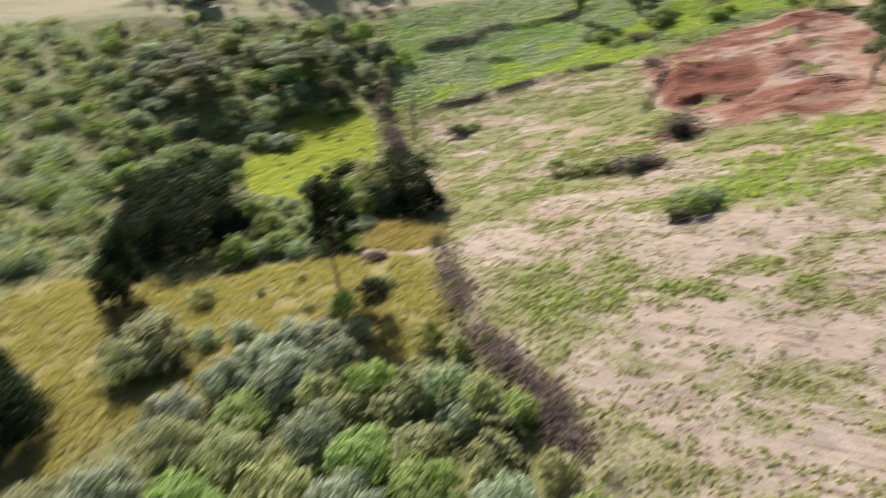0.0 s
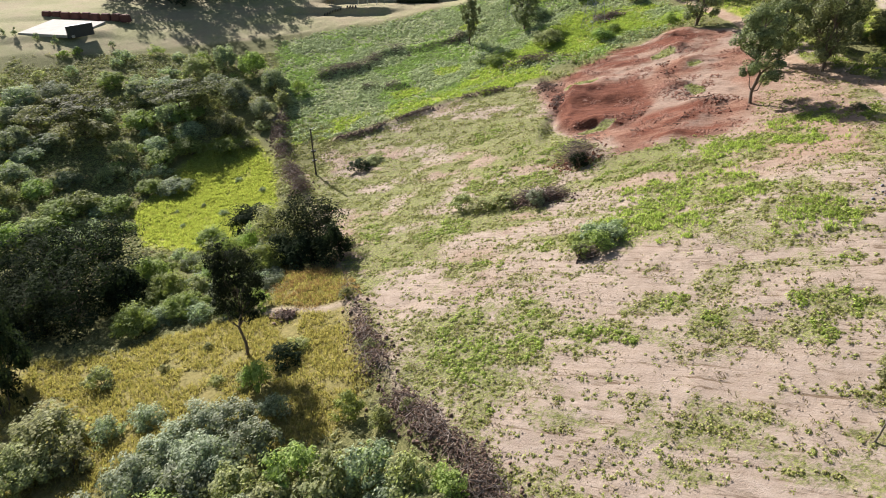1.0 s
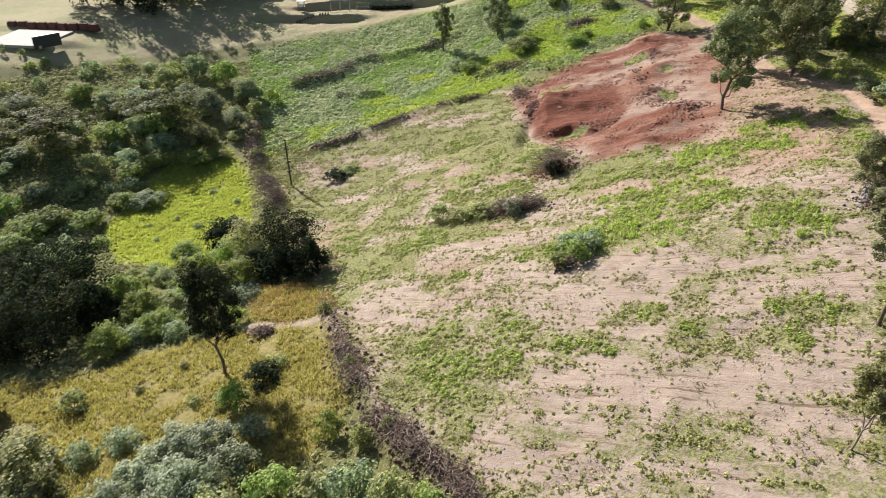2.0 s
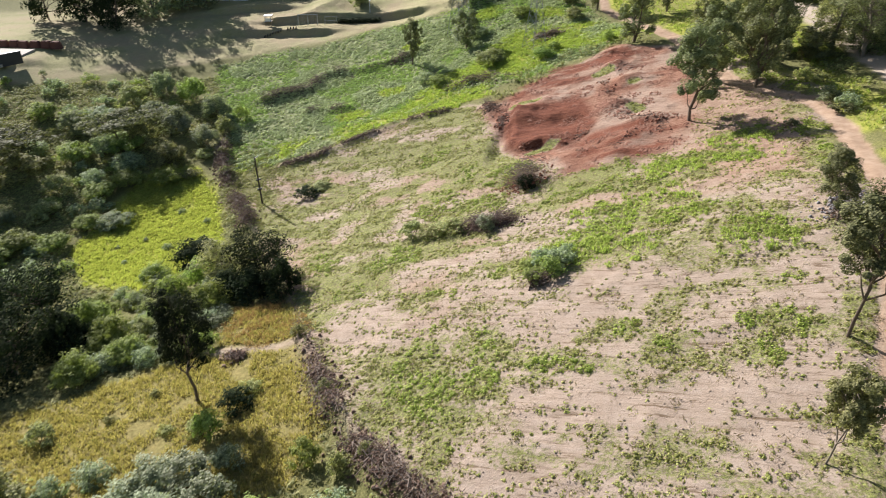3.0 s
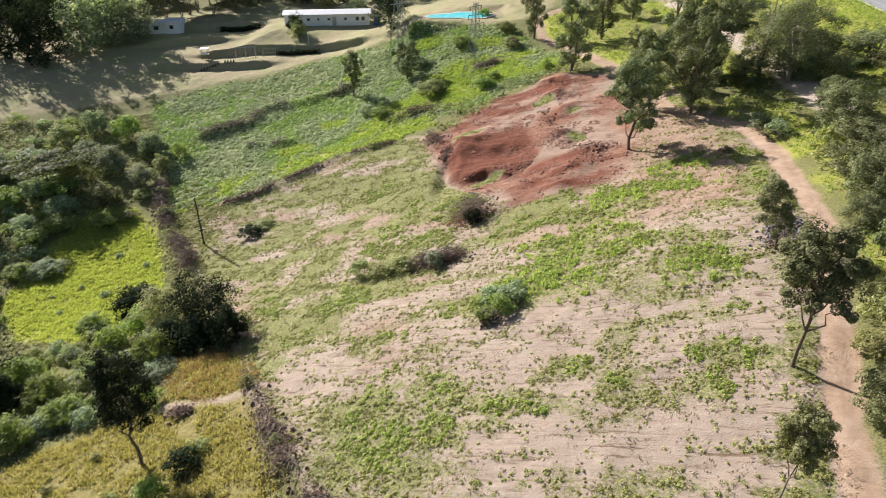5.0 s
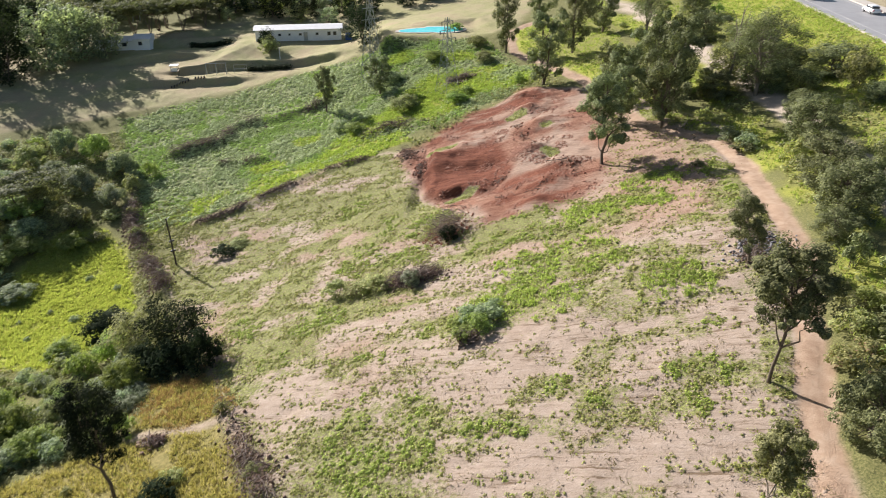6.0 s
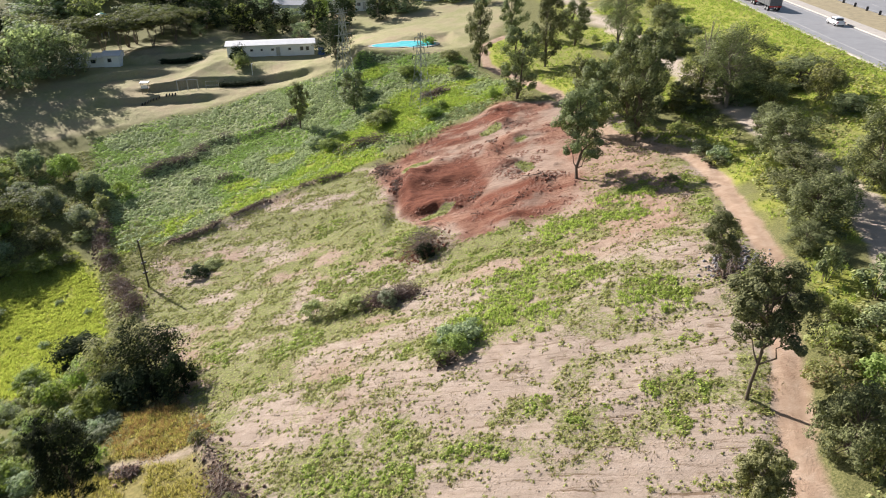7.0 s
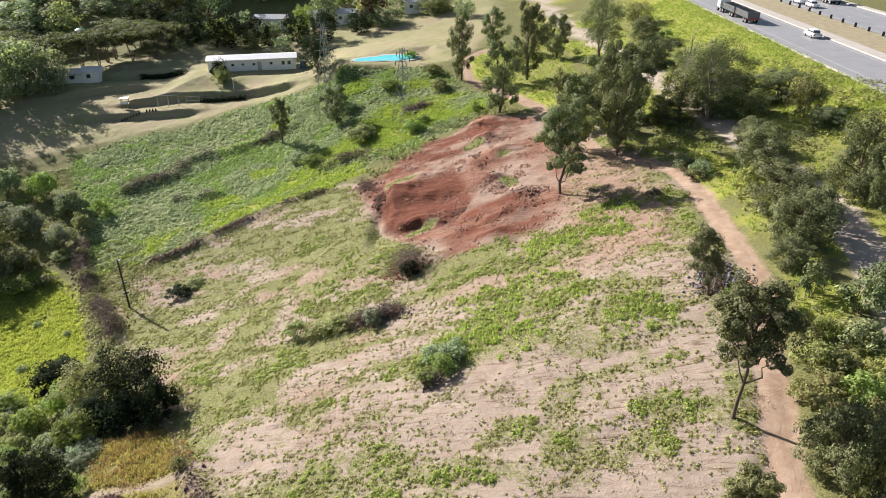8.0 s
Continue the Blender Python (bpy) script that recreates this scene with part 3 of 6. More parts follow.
def red_greens(x, y):
    """Small weedy places left between the dug red earth."""
    g = 0.0
    for mx, my, hx, hy in RED_GREENS:
        g = np.maximum(g, step(1.3, 0.7, ((x - mx) / hx) ** 2 + ((y - my) / hy) ** 2 + 1.2 * (fbm(x, y, 1.5, 38) - 0.5)))
    return g


# patches of fresh green weeds: middle and half sizes along and across the ploughing
CLUMPS_LOW = [(32.8, 38.5, 2, 1.2), (34.6, 37.6, 1.8, 1), (30.5, 36.3, 0.8, 1.6), (45.2, 46.1, 0.8, 0.8), (39.9, 47.4, 1.6, 1.2), (8.8, 43.5, 1.8, 2.4), (15, 46.4, 0.9, 1.2), (18.2, 41.9, 2.2, 1), (23.6, 44.2, 1.4, 0.8), (12.2, 43.5, 1.4, 1.6), (26, 40.5, 1.6, 0.9), (36.6, 42.5, 0.9, 0.8), (7.5, 37.5, 1, 1.6)]
CLUMPS_MIDDLE = [(37.9, 50, 1.6, 1.8), (52.5, 60.2, 1, 2), (51, 57, 1, 1.4), (45.7, 57, 1, 0.8), (38.7, 55.4, 2.4, 1), (35.7, 56.5, 2.6, 1.4), (8.4, 48.3, 1.2, 3.4), (13.3, 48.2, 1.6, 1.8), (26.7, 57.4, 2.8, 2.2), (30.3, 58.8, 3.2, 1.8), (30.4, 54.5, 2.2, 0.9), (4.4, 64.3, 1.2, 1.2), (11, 58.4, 2.2, 0.9), (33, 61.5, 3.4, 1.5), (46.2, 64, 2.4, 1), (55.5, 65.5, 1, 2.2), (18.6, 57.6, 1.5, 0.8)]
CLUMPS_HIGH = [(42.5, 67.2, 3.4, 1.6), (39.9, 68.7, 2.4, 1.2), (36.5, 66.5, 3, 1.4), (45.8, 66.2, 3, 1.6), (51.1, 69.8, 2.6, 1.6), (27, 82.1, 1.8, 2.4), (23.1, 86.5, 1.2, 2.2), (21.2, 96.7, 2, 2), (2.4, 73.7, 2, 2), (10.3, 69, 2.2, 2.4), (25.7, 79, 3, 1.2), (29.6, 70.3, 3, 1.6), (36, 73, 2.2, 1), (21.5, 75.5, 3, 1.8), (17, 79, 2, 3)]
CLUMPS = CLUMPS_LOW + CLUMPS_MIDDLE + CLUMPS_HIGH
FEATHERY = [(27.8, 55.9, 4.0, 2.4), (32.9, 56.6, 3.4, 1.8), (24.6, 57.5, 2.4, 2.0), (43.3, 65.0, 5.4, 1.6), (37.4, 48.5, 2.2, 2.4), (36.0, 61.5, 3.4, 1.4), (30.5, 61.0, 3.0, 1.8), (38.5, 67.0, 3.0, 1.2), (49.5, 68.5, 3.0, 1.6)]
BARE = [  # soil with hardly any growth: middle and half sizes along and across the ploughing
    (13.0, 62.5, 3.5, 2.0), (4.3, 55.6, 3.0, 3.0), (10.6, 52.6, 3.0, 1.8), (18.2, 48.0, 4.0, 2.2), (25.3, 49.7, 4.0, 2.4), (14.4, 93.1, 3.5, 1.6), (4.0, 90.4, 2.0, 1.2), (16.9, 37.2, 4, 2.5), (38.4, 42.2, 2.6, 1.6), (32.9, 41.2, 2.8, 1.0), (28.6, 40.2, 2.2, 1.6), (31.7, 33.6, 3, 2), (42.1, 58.8, 2.6, 1.2), (43.6, 52.5, 2.6, 1.4), (26, 34, 3.0, 2.2), (22.5, 48, 3, 2), (15, 56, 4, 1.6), (-0.5, 76.8, 1.5, 1.5), (21, 61, 4, 1.2), (10.5, 100, 3.5, 1.5), (22, 106, 4, 1.6), (6, 82, 1.2, 3.0),
]


def patches(spots, x, y, seed):
    """1 inside any of the patches, with ragged edges."""
    a, b = x * 0.85 - y * 0.53, x * 0.53 + y * 0.85
    rag = 3.2 * (fbm(x, y, 1.3, seed, 5) - 0.5)
    g = np.zeros(np.shape(x))
    for mx, my, hx, hy in spots:
        ma, mb = mx * 0.85 - my * 0.53, mx * 0.53 + my * 0.85
        g = np.maximum(g, step(1.7, 0.3, ((a - ma) / (1.25 * hx)) ** 2 + ((b - mb) / (1.25 * hy)) ** 2 + rag))
    return g


GREEN_SPOTS = [  # weedy places on the bare slope: middle, half sizes, turn
    (46, 66, 7, 3.2, 50), (36, 60, 8, 5, 35), (31, 50, 4, 2.5, 0), (22, 55, 4, 4, 0), (29, 38, 5, 2, 20), (24, 37, 4, 3, 60), (33, 39.5, 4, 1.6, 10), (15, 42, 3.5, 5, 20), (19.5, 36, 3, 2, 0),
    (11, 60, 6, 5, 0), (5, 70, 6, 7, 0), (8, 85, 7, 8, 0), (2, 100, 6, 7, 0), (14, 100, 8, 8, 0), (24, 98, 5, 8, 0), (27, 72, 6, 6, 0), (12, 33, 3, 2.5, 0), (17, 72, 5, 3, 0), (58, 70, 2, 4, 40), (40, 52, 4, 3, 0), (8, 48, 3, 3, 0),
]


VINES = [(-9, 113), (-2, 113), (9, 115), (22, 116), (30, 114), (44, 114), (57, 117.5), (62, 124), (62, 147), (46, 157), (38, 158.5), (21, 163), (0, 161), (-12, 158), (-11, 140)]


def vine_cover(x, y):
    """Signed depth into the slope grown over with broad-leaved creepers."""
    return inside(VINES, x, y) + 4 * (fbm(x, y, 6, 71) - 0.5)


def verge(x, y):
    """Bright grass along the gravel road and under the highway."""
    q = (x - HIGHWAY[0][0]) * HW_RIGHT[0] + (y - HIGHWAY[0][1]) * HW_RIGHT[1]
    d, side = along(GRAVEL, x, y)
    a = 0.35 * step(-26, -20, q) * step(0.5, -0.5, q) * step(0.25, 0.5, fbm(x, y, 14, 51))
    dt, ts = along(TRACK, x, y)
    b = step(6.5, 4.5, dt) * step(0, -1.5, ts) * step(0.3, 0.5, fbm(x, y, 6, 52)) * step(50, 56, y)
    c = step(8, 6, d) * step(0.35, 0.5, fbm(x, y, 6, 53))
    e = inside([(62, 120), (66, 150), (90, 150), (84, 128), (74, 108), (66, 100)], x, y)
    g = inside([(20, 116), (30, 118), (46, 119), (58, 121), (58, 134), (46, 140), (34, 132), (20, 122), (4, 119), (3, 116)], x, y)
    dw, ws = along(ROWS_OF_BRUSH[2][0], x, y)
    lime = step(9, 5, dw) * step(0.3, 1.2, ws) * step(0.32, 0.5, fbm(x, y, 5, 55))
    for mx, my, r in ((36.7, 126.6, 4.5), (41.1, 120.6, 4.5), (48.4, 125.5, 4.0), (58.9, 121.5, 5.0), (30.5, 117, 4), (26.6, 114.5, 3), (53, 142, 4), (57, 131, 4), (20, 130, 2.5), (12, 124, 3), (28, 148, 3), (44, 150, 3)):
        lime = np.maximum(lime, step(1.2, 0.6, np.hypot(x - mx, (y - my) * 1.4) / r + 1.4 * (fbm(x, y, 3, 56) - 0.5)))
    near_road = step(-15, -12, q + 3 * (fbm(x, y, 4, 57) - 0.5)) * step(0.5, -0.5, q)
    return np.maximum.reduce([a, near_road, b, 0.8 * c, lime, 0.5 * step(0, 2, e), step(-1, 3, g + 5 * (fbm(x, y, 5, 54) - 0.6))])


def weed_cover(x, y):
    """How thickly low weeds cover the cleared slope, 0 to 1."""
    # drawn out along the ploughing
    a, b = x * 0.85 - y * 0.53, x * 0.53 + y * 0.85
    base = 0.55 * fbm(a * 0.5, b * 1.1, 2.0, 61, 5) + 0.45 * fbm(a * 0.6, b, 7, 63, 4) + 0.2 * (fbm(x, y, 22, 62) - 0.5)
    for mx, my, hx, hy, turn in GREEN_SPOTS:
        c, s = math.cos(radians(turn)), math.sin(radians(turn))
        px, py = (x - mx) * c + (y - my) * s, -(x - mx) * s + (y - my) * c
        base = base + 0.06 * np.exp(-((px / hx) ** 2 + (py / hy) ** 2))
    on = step(-0.5, 1.0, inside(FIELD, x, y)) * step(0.5, -1.5, inside(RED, x, y)) * step(0.9, 1.3, along(TRACK, x, y)[0])
    base = base - 0.13 * step(-2, 3, inside(PINK, x, y)) + 0.14 * step(46, 72, y)
    up = step(46, 64, y)
    near = 0.08 * np.exp(-((x - 9) ** 2 + (y - 43) ** 2) / 70) + 0.05 * np.exp(-((x - 30) ** 2 + (y - 35) ** 2) / 40)
    low = 0.2 + 0.2 * up + near + (0.5 + near) * step(0.44, 0.58, fbm(a * 0.6, b * 1.2, 1.9, 64, 6))
    bare = patches(BARE, x, y, 66)
    side = 0.85 * step(4.5, 2.5, along(TRACK, x, y)[0]) * step(0.35, 0.5, fbm(x, y, 2.5, 68))
    bare = np.maximum(bare, up * step(0.54, 0.66, fbm(a * 0.6, b, 4.5, 69, 5)))
    cover = np.maximum.reduce([(0.7 + 0.2 * up) * step(0.46 - 0.06 * up, 0.66, base), low, side]) * (1 - (0.75 - 0.15 * up) * bare)
    cover = cover * (1 - 0.72 * step(-2, 3, inside(PINK, x, y)))
    return on * np.maximum(cover, 0.82 * patches(CLUMPS, x, y, 67)) + red_greens(x, y) * step(0, 1, inside(RED, x, y))


build_ground()


# ---- plants: patterns ----
EUC = [grow_tree("eucalyptus_tree", 11 + k, 10, 6.2, 0.26, 22, 1150, 0.19, LEAF_EUC, BARK, "euc", 1 + k % 2, "grey-green eucalyptus tree with a slender trunk", "tree") for k in range(4)]
BUSHY = [grow_tree("bushy_tree", 71 + k, 7.5, 7.0, 0.03, 46, 430, 0.21, LEAF_EUC, BARK, "round", 2, "dense rounded grey-green roadside tree", "tree") for k in range(2)]
FULL = [grow_tree("eucalyptus_tree", 25 + k, 10, 6.6, 0.12, 24, 720, 0.24, LEAF_EUC, BARK, "euc", 2, "dense grey-green eucalyptus tree in a grove", "tree") for k in range(3)]
SLIM = grow_tree("young_tree", 17, 6.2, 3.3, 0.5, 26, 700, 0.15, LEAF_OLIVE, BARK_PALE, "round", 1, "slender young tree with a yellow-green crown beside the track", "tree", (1.0, 0.15), 0.5)
GUM = grow_tree("eucalyptus_tree", 29, 10.6, 5.8, 0.48, 24, 1250, 0.18, LEAF_EUC, BARK, "euc", 1, "open-crowned eucalyptus tree leaning over the dirt track", "tree", (0.5, 0.1), 0.7)
SNAG = grow_tree("dead_tree", 23, 13, 5, 0.5, 9, 14, 0.25, LEAF_YELLOW, BARK_PALE, "euc", 1, "tall bare dead tree with thin pale limbs", "tree")
TALL = grow_tree("eucalyptus_tree", 21, 17, 13, 0.3, 44, 520, 0.27, LEAF_EUC, BARK_PALE, "euc", 3, "tall sparse eucalyptus tree with bare pale limbs", "tree")
ROUND = [grow_tree("broadleaf_tree", 31 + k, 8, 9, 0.08, 32, 240, 0.31, mat, BARK, "round", 2, lab, "tree") for k, (mat, lab) in enumerate(((LEAF_DARK, "dense dark green broadleaf tree in scrub"), (LEAF_GREEN, "round green broadleaf tree"), (LEAF_OLIVE, "olive green broadleaf tree in thicket"), (LEAF_BLACK, "very dark dense broadleaf tree in scrub")))]
RUST = grow_tree("broadleaf_tree", 38, 8, 9, 0.1, 20, 110, 0.55, leaf_material("rust_leaves", (0.05, 0.022, 0.012), (0.13, 0.06, 0.03), 0.3), BARK, "round", 2, "round tree with rusty red leaves by houses", "tree")
FLAT = [grow_tree("thorn_tree", 41 + k, 7, 12, 0.6, 46, 230, 0.38, LEAF_THORN, BARK, "flat", 3, "flat-topped olive green thorn tree", "tree") for k in range(2)]
PINE = grow_tree("pine_tree", 52, 11, 6.4, 0.42, 28, 700, 0.2, LEAF_PINE, BARK, "euc", 1, "dark green pine tree with a bare lower trunk on dry grass", "tree")
KINDS = {"black": (LEAF_BLACK, "very dark dense leafy bush"), "dark": (LEAF_DARK, "dark green leafy scrub bush"), "green": (LEAF_GREEN, "fresh green leafy bush"), "olive": (LEAF_OLIVE, "olive green scrub bush in thicket"), "grey": (LEAF_GREY, "silvery grey-green spreading shrub"), "euc": (LEAF_EUC, "grey-green bushy roadside shrub"), "yellow": (LEAF_YELLOW, "yellow-green scrubby bush with dry stems")}
SMALL = {k: [grow_shrub("shrub", 61 + 7 * i + j, 2.2, 3.2, 12, 165, 0.2, mat, lab) for j in range(2)] for i, (k, (mat, lab)) in enumerate(KINDS.items())}
LARGE = {k: grow_shrub("shrub", 161 + i, 4.2, 6.4, 22, 300, 0.28, *KINDS[k]) for i, k in enumerate(("black", "dark", "green", "olive", "grey", "euc"))}
BIG = {"black": ROUND[3], "dark": ROUND[0], "green": ROUND[1], "olive": ROUND[2]}
# the grey far tree carries the pale haze of distance in its leaf colour
FAR = {k: grow_tree("broadleaf_tree", 201 + i, 8, 9, 0.06, 22, 150, 0.5, mat, BARK, "round", 1, lab, "tree") for i, (k, mat, lab) in enumerate((("black", LEAF_BLACK, "far dark tree in woodland"), ("dark", LEAF_DARK, "far dark green woodland tree"), ("olive", LEAF_OLIVE, "far olive green woodland tree"), ("green", LEAF_GREEN, "far green woodland tree"), ("grey", LEAF_GREY, "far woodland tree with distance haze in its pale grey leaves")))}
rnd = random.Random(5)


def plant(kind, x, y, w, h, label=""):
    """A bush or low tree of the given width and height, from the pattern nearest in size."""
    if kind in FAR and y > 185 and w > 4:
        ob, w0, h0 = FAR[kind], 9.0, 8.0
    elif kind == "euc" and w > 4.4:
        ob, w0, h0 = rnd.choice(BUSHY), 8.0, 8.2
    elif kind in BIG and w > 7 and h > 4.5:
        ob, w0, h0 = BIG[kind], 9.0, 8.0
    elif kind in LARGE and w > 4.4:
        ob, w0, h0 = LARGE[kind], 6.4, 4.2
    else:
        ob, w0, h0 = rnd.choice(SMALL[kind]), 3.2, 2.2
    return stand(ob, x, y, w / w0, h / h0, rnd.uniform(0, 360), 0.1, label)


def light_shrub(seed, height, width):
    """Leaf blades of one small bush, to be joined into a thicket."""
    rng = np.random.default_rng(seed)
    quads = []
    for k in range(9):
        w, rr = k * 2.399 + rng.uniform(-0.4, 0.4), math.sqrt((k + 0.5) / 9)
        c = np.array([rr * width * 0.36 * math.cos(w), rr * width * 0.36 * math.sin(w), height * (0.26 + 0.42 * (1 - rr * rr) + rng.uniform(-0.1, 0.2))])
        p, d = clump(rng, c, width * rng.uniform(0.15, 0.27), 85, min(1.2, 0.85 * height / width + 0.3))
        p[:, 2] = np.maximum(p[:, 2], 0.0)
        quads.append(leaves(rng, p, d, 0.28, 0.15, 0.1))
    return np.concatenate(quads)


def thicket(name, seed, spots, material, label):
    """Bushes grown into one another: rows of x, y, width, height."""
    quads = []
    for k, (x, y, w, h) in enumerate(spots):
        q = light_shrub(seed + k, h, w)
        q += np.array([x, y, float(hill(x, y)) - 0.1])
        quads.append(q)
    return tagged(new(name, blade_mesh(name, np.concatenate(quads), material)), label, "thicket", "", "stuff")


# ---- plants: the single trees ----
for k, (x, y, h, w) in enumerate([
    (48.8, 78.1, 12.0, 8.0), (58.2, 88.6, 11.6, 6.8), (60.6, 82.6, 13.6, 6.6), (63.1, 137.9, 13.8, 5.2), (76.8, 150.4, 9.9, 5.9), (59.6, 114.9, 12.7, 7.4), (71.6, 126.5, 15.4, 6.6),
    (82.6, 134.0, 9.5, 6.7), (62.2, 98.0, 9.6, 5.4), (64.5, 90.0, 12.7, 6.2), (70, 92, 12, 7), (67.5, 96, 13, 6), (35.2, 34.8, 10.7, 7.4), (27.8, 26.9, 7.3, 5.4), (43.4, 46.6, 6.5, 4.2), (25.9, 139.2, 9.1, 4.4), (36.4, 138.3, 7.7, 6.2)]):
    if k == 13:
        stand(SLIM, x, y)
    elif k == 12:
        stand(GUM, x, y)
    elif k in (0, 14, 15):
        stand(EUC[k % 4], x, y, w / 7.0, h / 10.2, 40 * k)
    else:
        stand(FULL[k % 3], x, y, w / 7.0, h / 10.3, 40 * k)
for x, y, h, w in ((75.4, 82.3, 11.5, 9.5), (86.2, 124, 12.5, 8), (80, 90, 8.5, 8)):
    stand(TALL, x, y, w / 13, h / 17, 31 * x)
stand(SNAG, 74.6, 86.8, 1.0, 1.0, 20)
stand(PINE, -9.4, 51.8, 0.74, 1.0, 0)
stand(FLAT[0], -42, 118.5, 1.2, 1.0, 0)
stand(FLAT[1], -26.6, 124.9, 1.05, 0.9, 0)
for x, y, w, h in [(3.7, 231.1, 15.4, 6.9), (-3.0, 213.6, 15.1, 6.8), (-8.6, 231.5, 10.9, 5.4), (-24.6, 216.1, 14, 10.5), (-18.5, 209.6, 13, 9.5), (-9, 210, 13, 9), (-1, 216, 12, 8.5), (-14.5, 229.3, 10.8, 5.4), (-27.0, 212.9, 10.1, 7.5), (-14, 207.5, 12, 8.5), (-5, 208.5, 12, 8.5), (3, 210, 12, 8), (9, 213, 11, 7.5), (6, 223, 12, 7.5), (-22, 204, 13, 10), (13, 219, 10, 7)]:
    stand(FLAT[int(x) % 2], x, y, w / 12, h / 7, 77 * y)

# ---- plants: scrub beside and below the cleared slope ----
for x, y, w, h in [(-22.5, 73.3, 5.2, 3.9), (-19.9, 69.3, 4.6, 3.1), (-17.2, 63.4, 4.6, 2.7), (-21.3, 61.0, 4.8, 3.3), (-14.6, 77.6, 4.3, 3.6), (-9.7, 70.3, 4.8, 3.7), (-12.5, 67.0, 3.7, 2.4), (-17.6, 84.0, 4.6, 2.5), (-11.8, 80.1, 4.3, 3.6), (-43.7, 88.2, 5.1, 3.4), (-41.1, 91.5, 6.1, 2.7), (-39.6, 96.4, 6.3, 2.8), (-37.2, 98.6, 6.3, 2.9), (-29.2, 103.3, 4.6, 2.1), (-32.6, 98.3, 5.4, 2.5), (-24.4, 113.8, 5.9, 2.9), (-18.9, 113.3, 4.9, 2.6), (-28.4, 111.3, 5.8, 2.6)]:
    plant("green", x, y, w, h)
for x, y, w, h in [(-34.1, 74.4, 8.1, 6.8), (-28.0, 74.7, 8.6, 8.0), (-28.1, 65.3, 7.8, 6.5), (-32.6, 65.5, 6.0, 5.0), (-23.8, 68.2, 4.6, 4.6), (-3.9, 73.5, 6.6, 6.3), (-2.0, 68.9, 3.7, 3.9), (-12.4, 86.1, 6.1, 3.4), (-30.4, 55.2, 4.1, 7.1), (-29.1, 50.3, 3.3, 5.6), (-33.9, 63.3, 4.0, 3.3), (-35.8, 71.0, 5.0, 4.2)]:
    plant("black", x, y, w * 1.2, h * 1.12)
for x, y, w, h in [(-23.1, 43.1, 7.4, 3.6), (-23.9, 40.5, 5.3, 3.2), (-20.7, 41.1, 3.8, 2.6)]:
    plant("olive", x, y, w, h, "low dark olive bush on dry grass")
for x, y, w, h in [(-11.5, 42.0, 4.9, 2.4), (-8.7, 41.6, 4.4, 2.5), (-13.7, 39.9, 4.8, 2.3), (-10.7, 38.2, 5.1, 2.6), (-15.1, 37.5, 4.7, 2.9), (-7.2, 38.2, 4.1, 3.0), (-6.5, 42.2, 2.6, 2.3), (-11.9, 36.2, 4.1, 2.4)]:
    plant("grey", x, y, w, h)
for k, (x, y, w, h) in enumerate([(-8.4, 35.0, 4.4, 2.7), (-4.8, 35.3, 4.3, 2.6), (-2.2, 34.0, 4.2, 2.6), (0.1, 33.9, 4.2, 3.1), (2.5, 32.2, 4.0, 3.1), (4.5, 30.9, 3.2, 2.4), (-3.3, 32.6, 4.1, 2.0), (1.2, 31.3, 4.0, 1.9), (-6.1, 33.4, 4.2, 2.0), (-0.9, 40.4, 2.7, 2.0), (1.2, 38.5, 2.2, 1.9), (-16.2, 44.8, 3.3, 1.6), (-21.8, 51.7, 3.2, 2.0), (-8.2, 46.6, 2.8, 3.0), (3.4, 30.2, 3.5, 2.1), (-19.1, 44.1, 2.9, 1.8)]):
    plant(("olive", "green", "olive", "dark")[k % 4], x, y, w, h)
for k, (x, y, w, h) in enumerate([(-55.1, 131.7, 10.6, 4.7), (-50.0, 133.5, 9.4, 4.5), (-50.9, 123.2, 9.9, 5.1), (-51.9, 117.6, 8.6, 5.1), (-41.3, 138.0, 8.3, 4.2), (-35.4, 132.5, 9.0, 5.5), (-30.9, 135.1, 9.1, 4.4), (-26.6, 141.1, 9.4, 5.8), (-21.7, 146.0, 8.4, 6.2), (-16.0, 141.9, 9.4, 7.0), (-11.4, 133.9, 8.9, 6.5), (-18.4, 130.5, 9.8, 6.2), (-24.0, 126.9, 9.7, 6.1), (-29.4, 124.3, 8.5, 5.1), (-33.7, 122.5, 9.5, 4.8), (-40.7, 125.4, 8.7, 4.1), (-13.1, 124.0, 7.3, 5.2), (-18.5, 119.1, 8.1, 4.8), (-24.9, 118.1, 8.1, 4.8)]):
    plant(("dark", "grey", "olive", "dark", "green")[k % 5], x, y, w * 0.68, h * 0.72)
for k, (x, y, w, h) in enumerate([(-29.9, 115.1, 8.0, 4.7), (-34.9, 113.8, 8.0, 4.7), (-48.7, 107.0, 8.9, 5.5), (-48.2, 100.4, 7.6, 5.4), (-44.2, 102.1, 8.5, 5.2), (-41.4, 105.8, 7.7, 4.5), (-35.2, 107.1, 7.7, 4.4), (-49.0, 113.1, 8.3, 3.8), (-10.2, 127.4, 6.4, 5.5), (-7.2, 132.1, 5.5, 4.7), (-55.2, 125.9, 7.9, 4.5), (-15.4, 114.2, 5.8, 2.9), (-45.8, 128.0, 7.9, 3.5), (-42.2, 119.7, 14.8, 6.7), (-26.6, 124.9, 12.8, 5.7), (-46.8, 117.4, 9.5, 4.3), (-13.4, 120.2, 6.1, 3.0), (-22.9, 136.2, 9.1, 5.5)]):
    plant(("dark", "olive", "dark", "olive", "green")[k % 5], x, y, w * 0.62, h * 0.58)
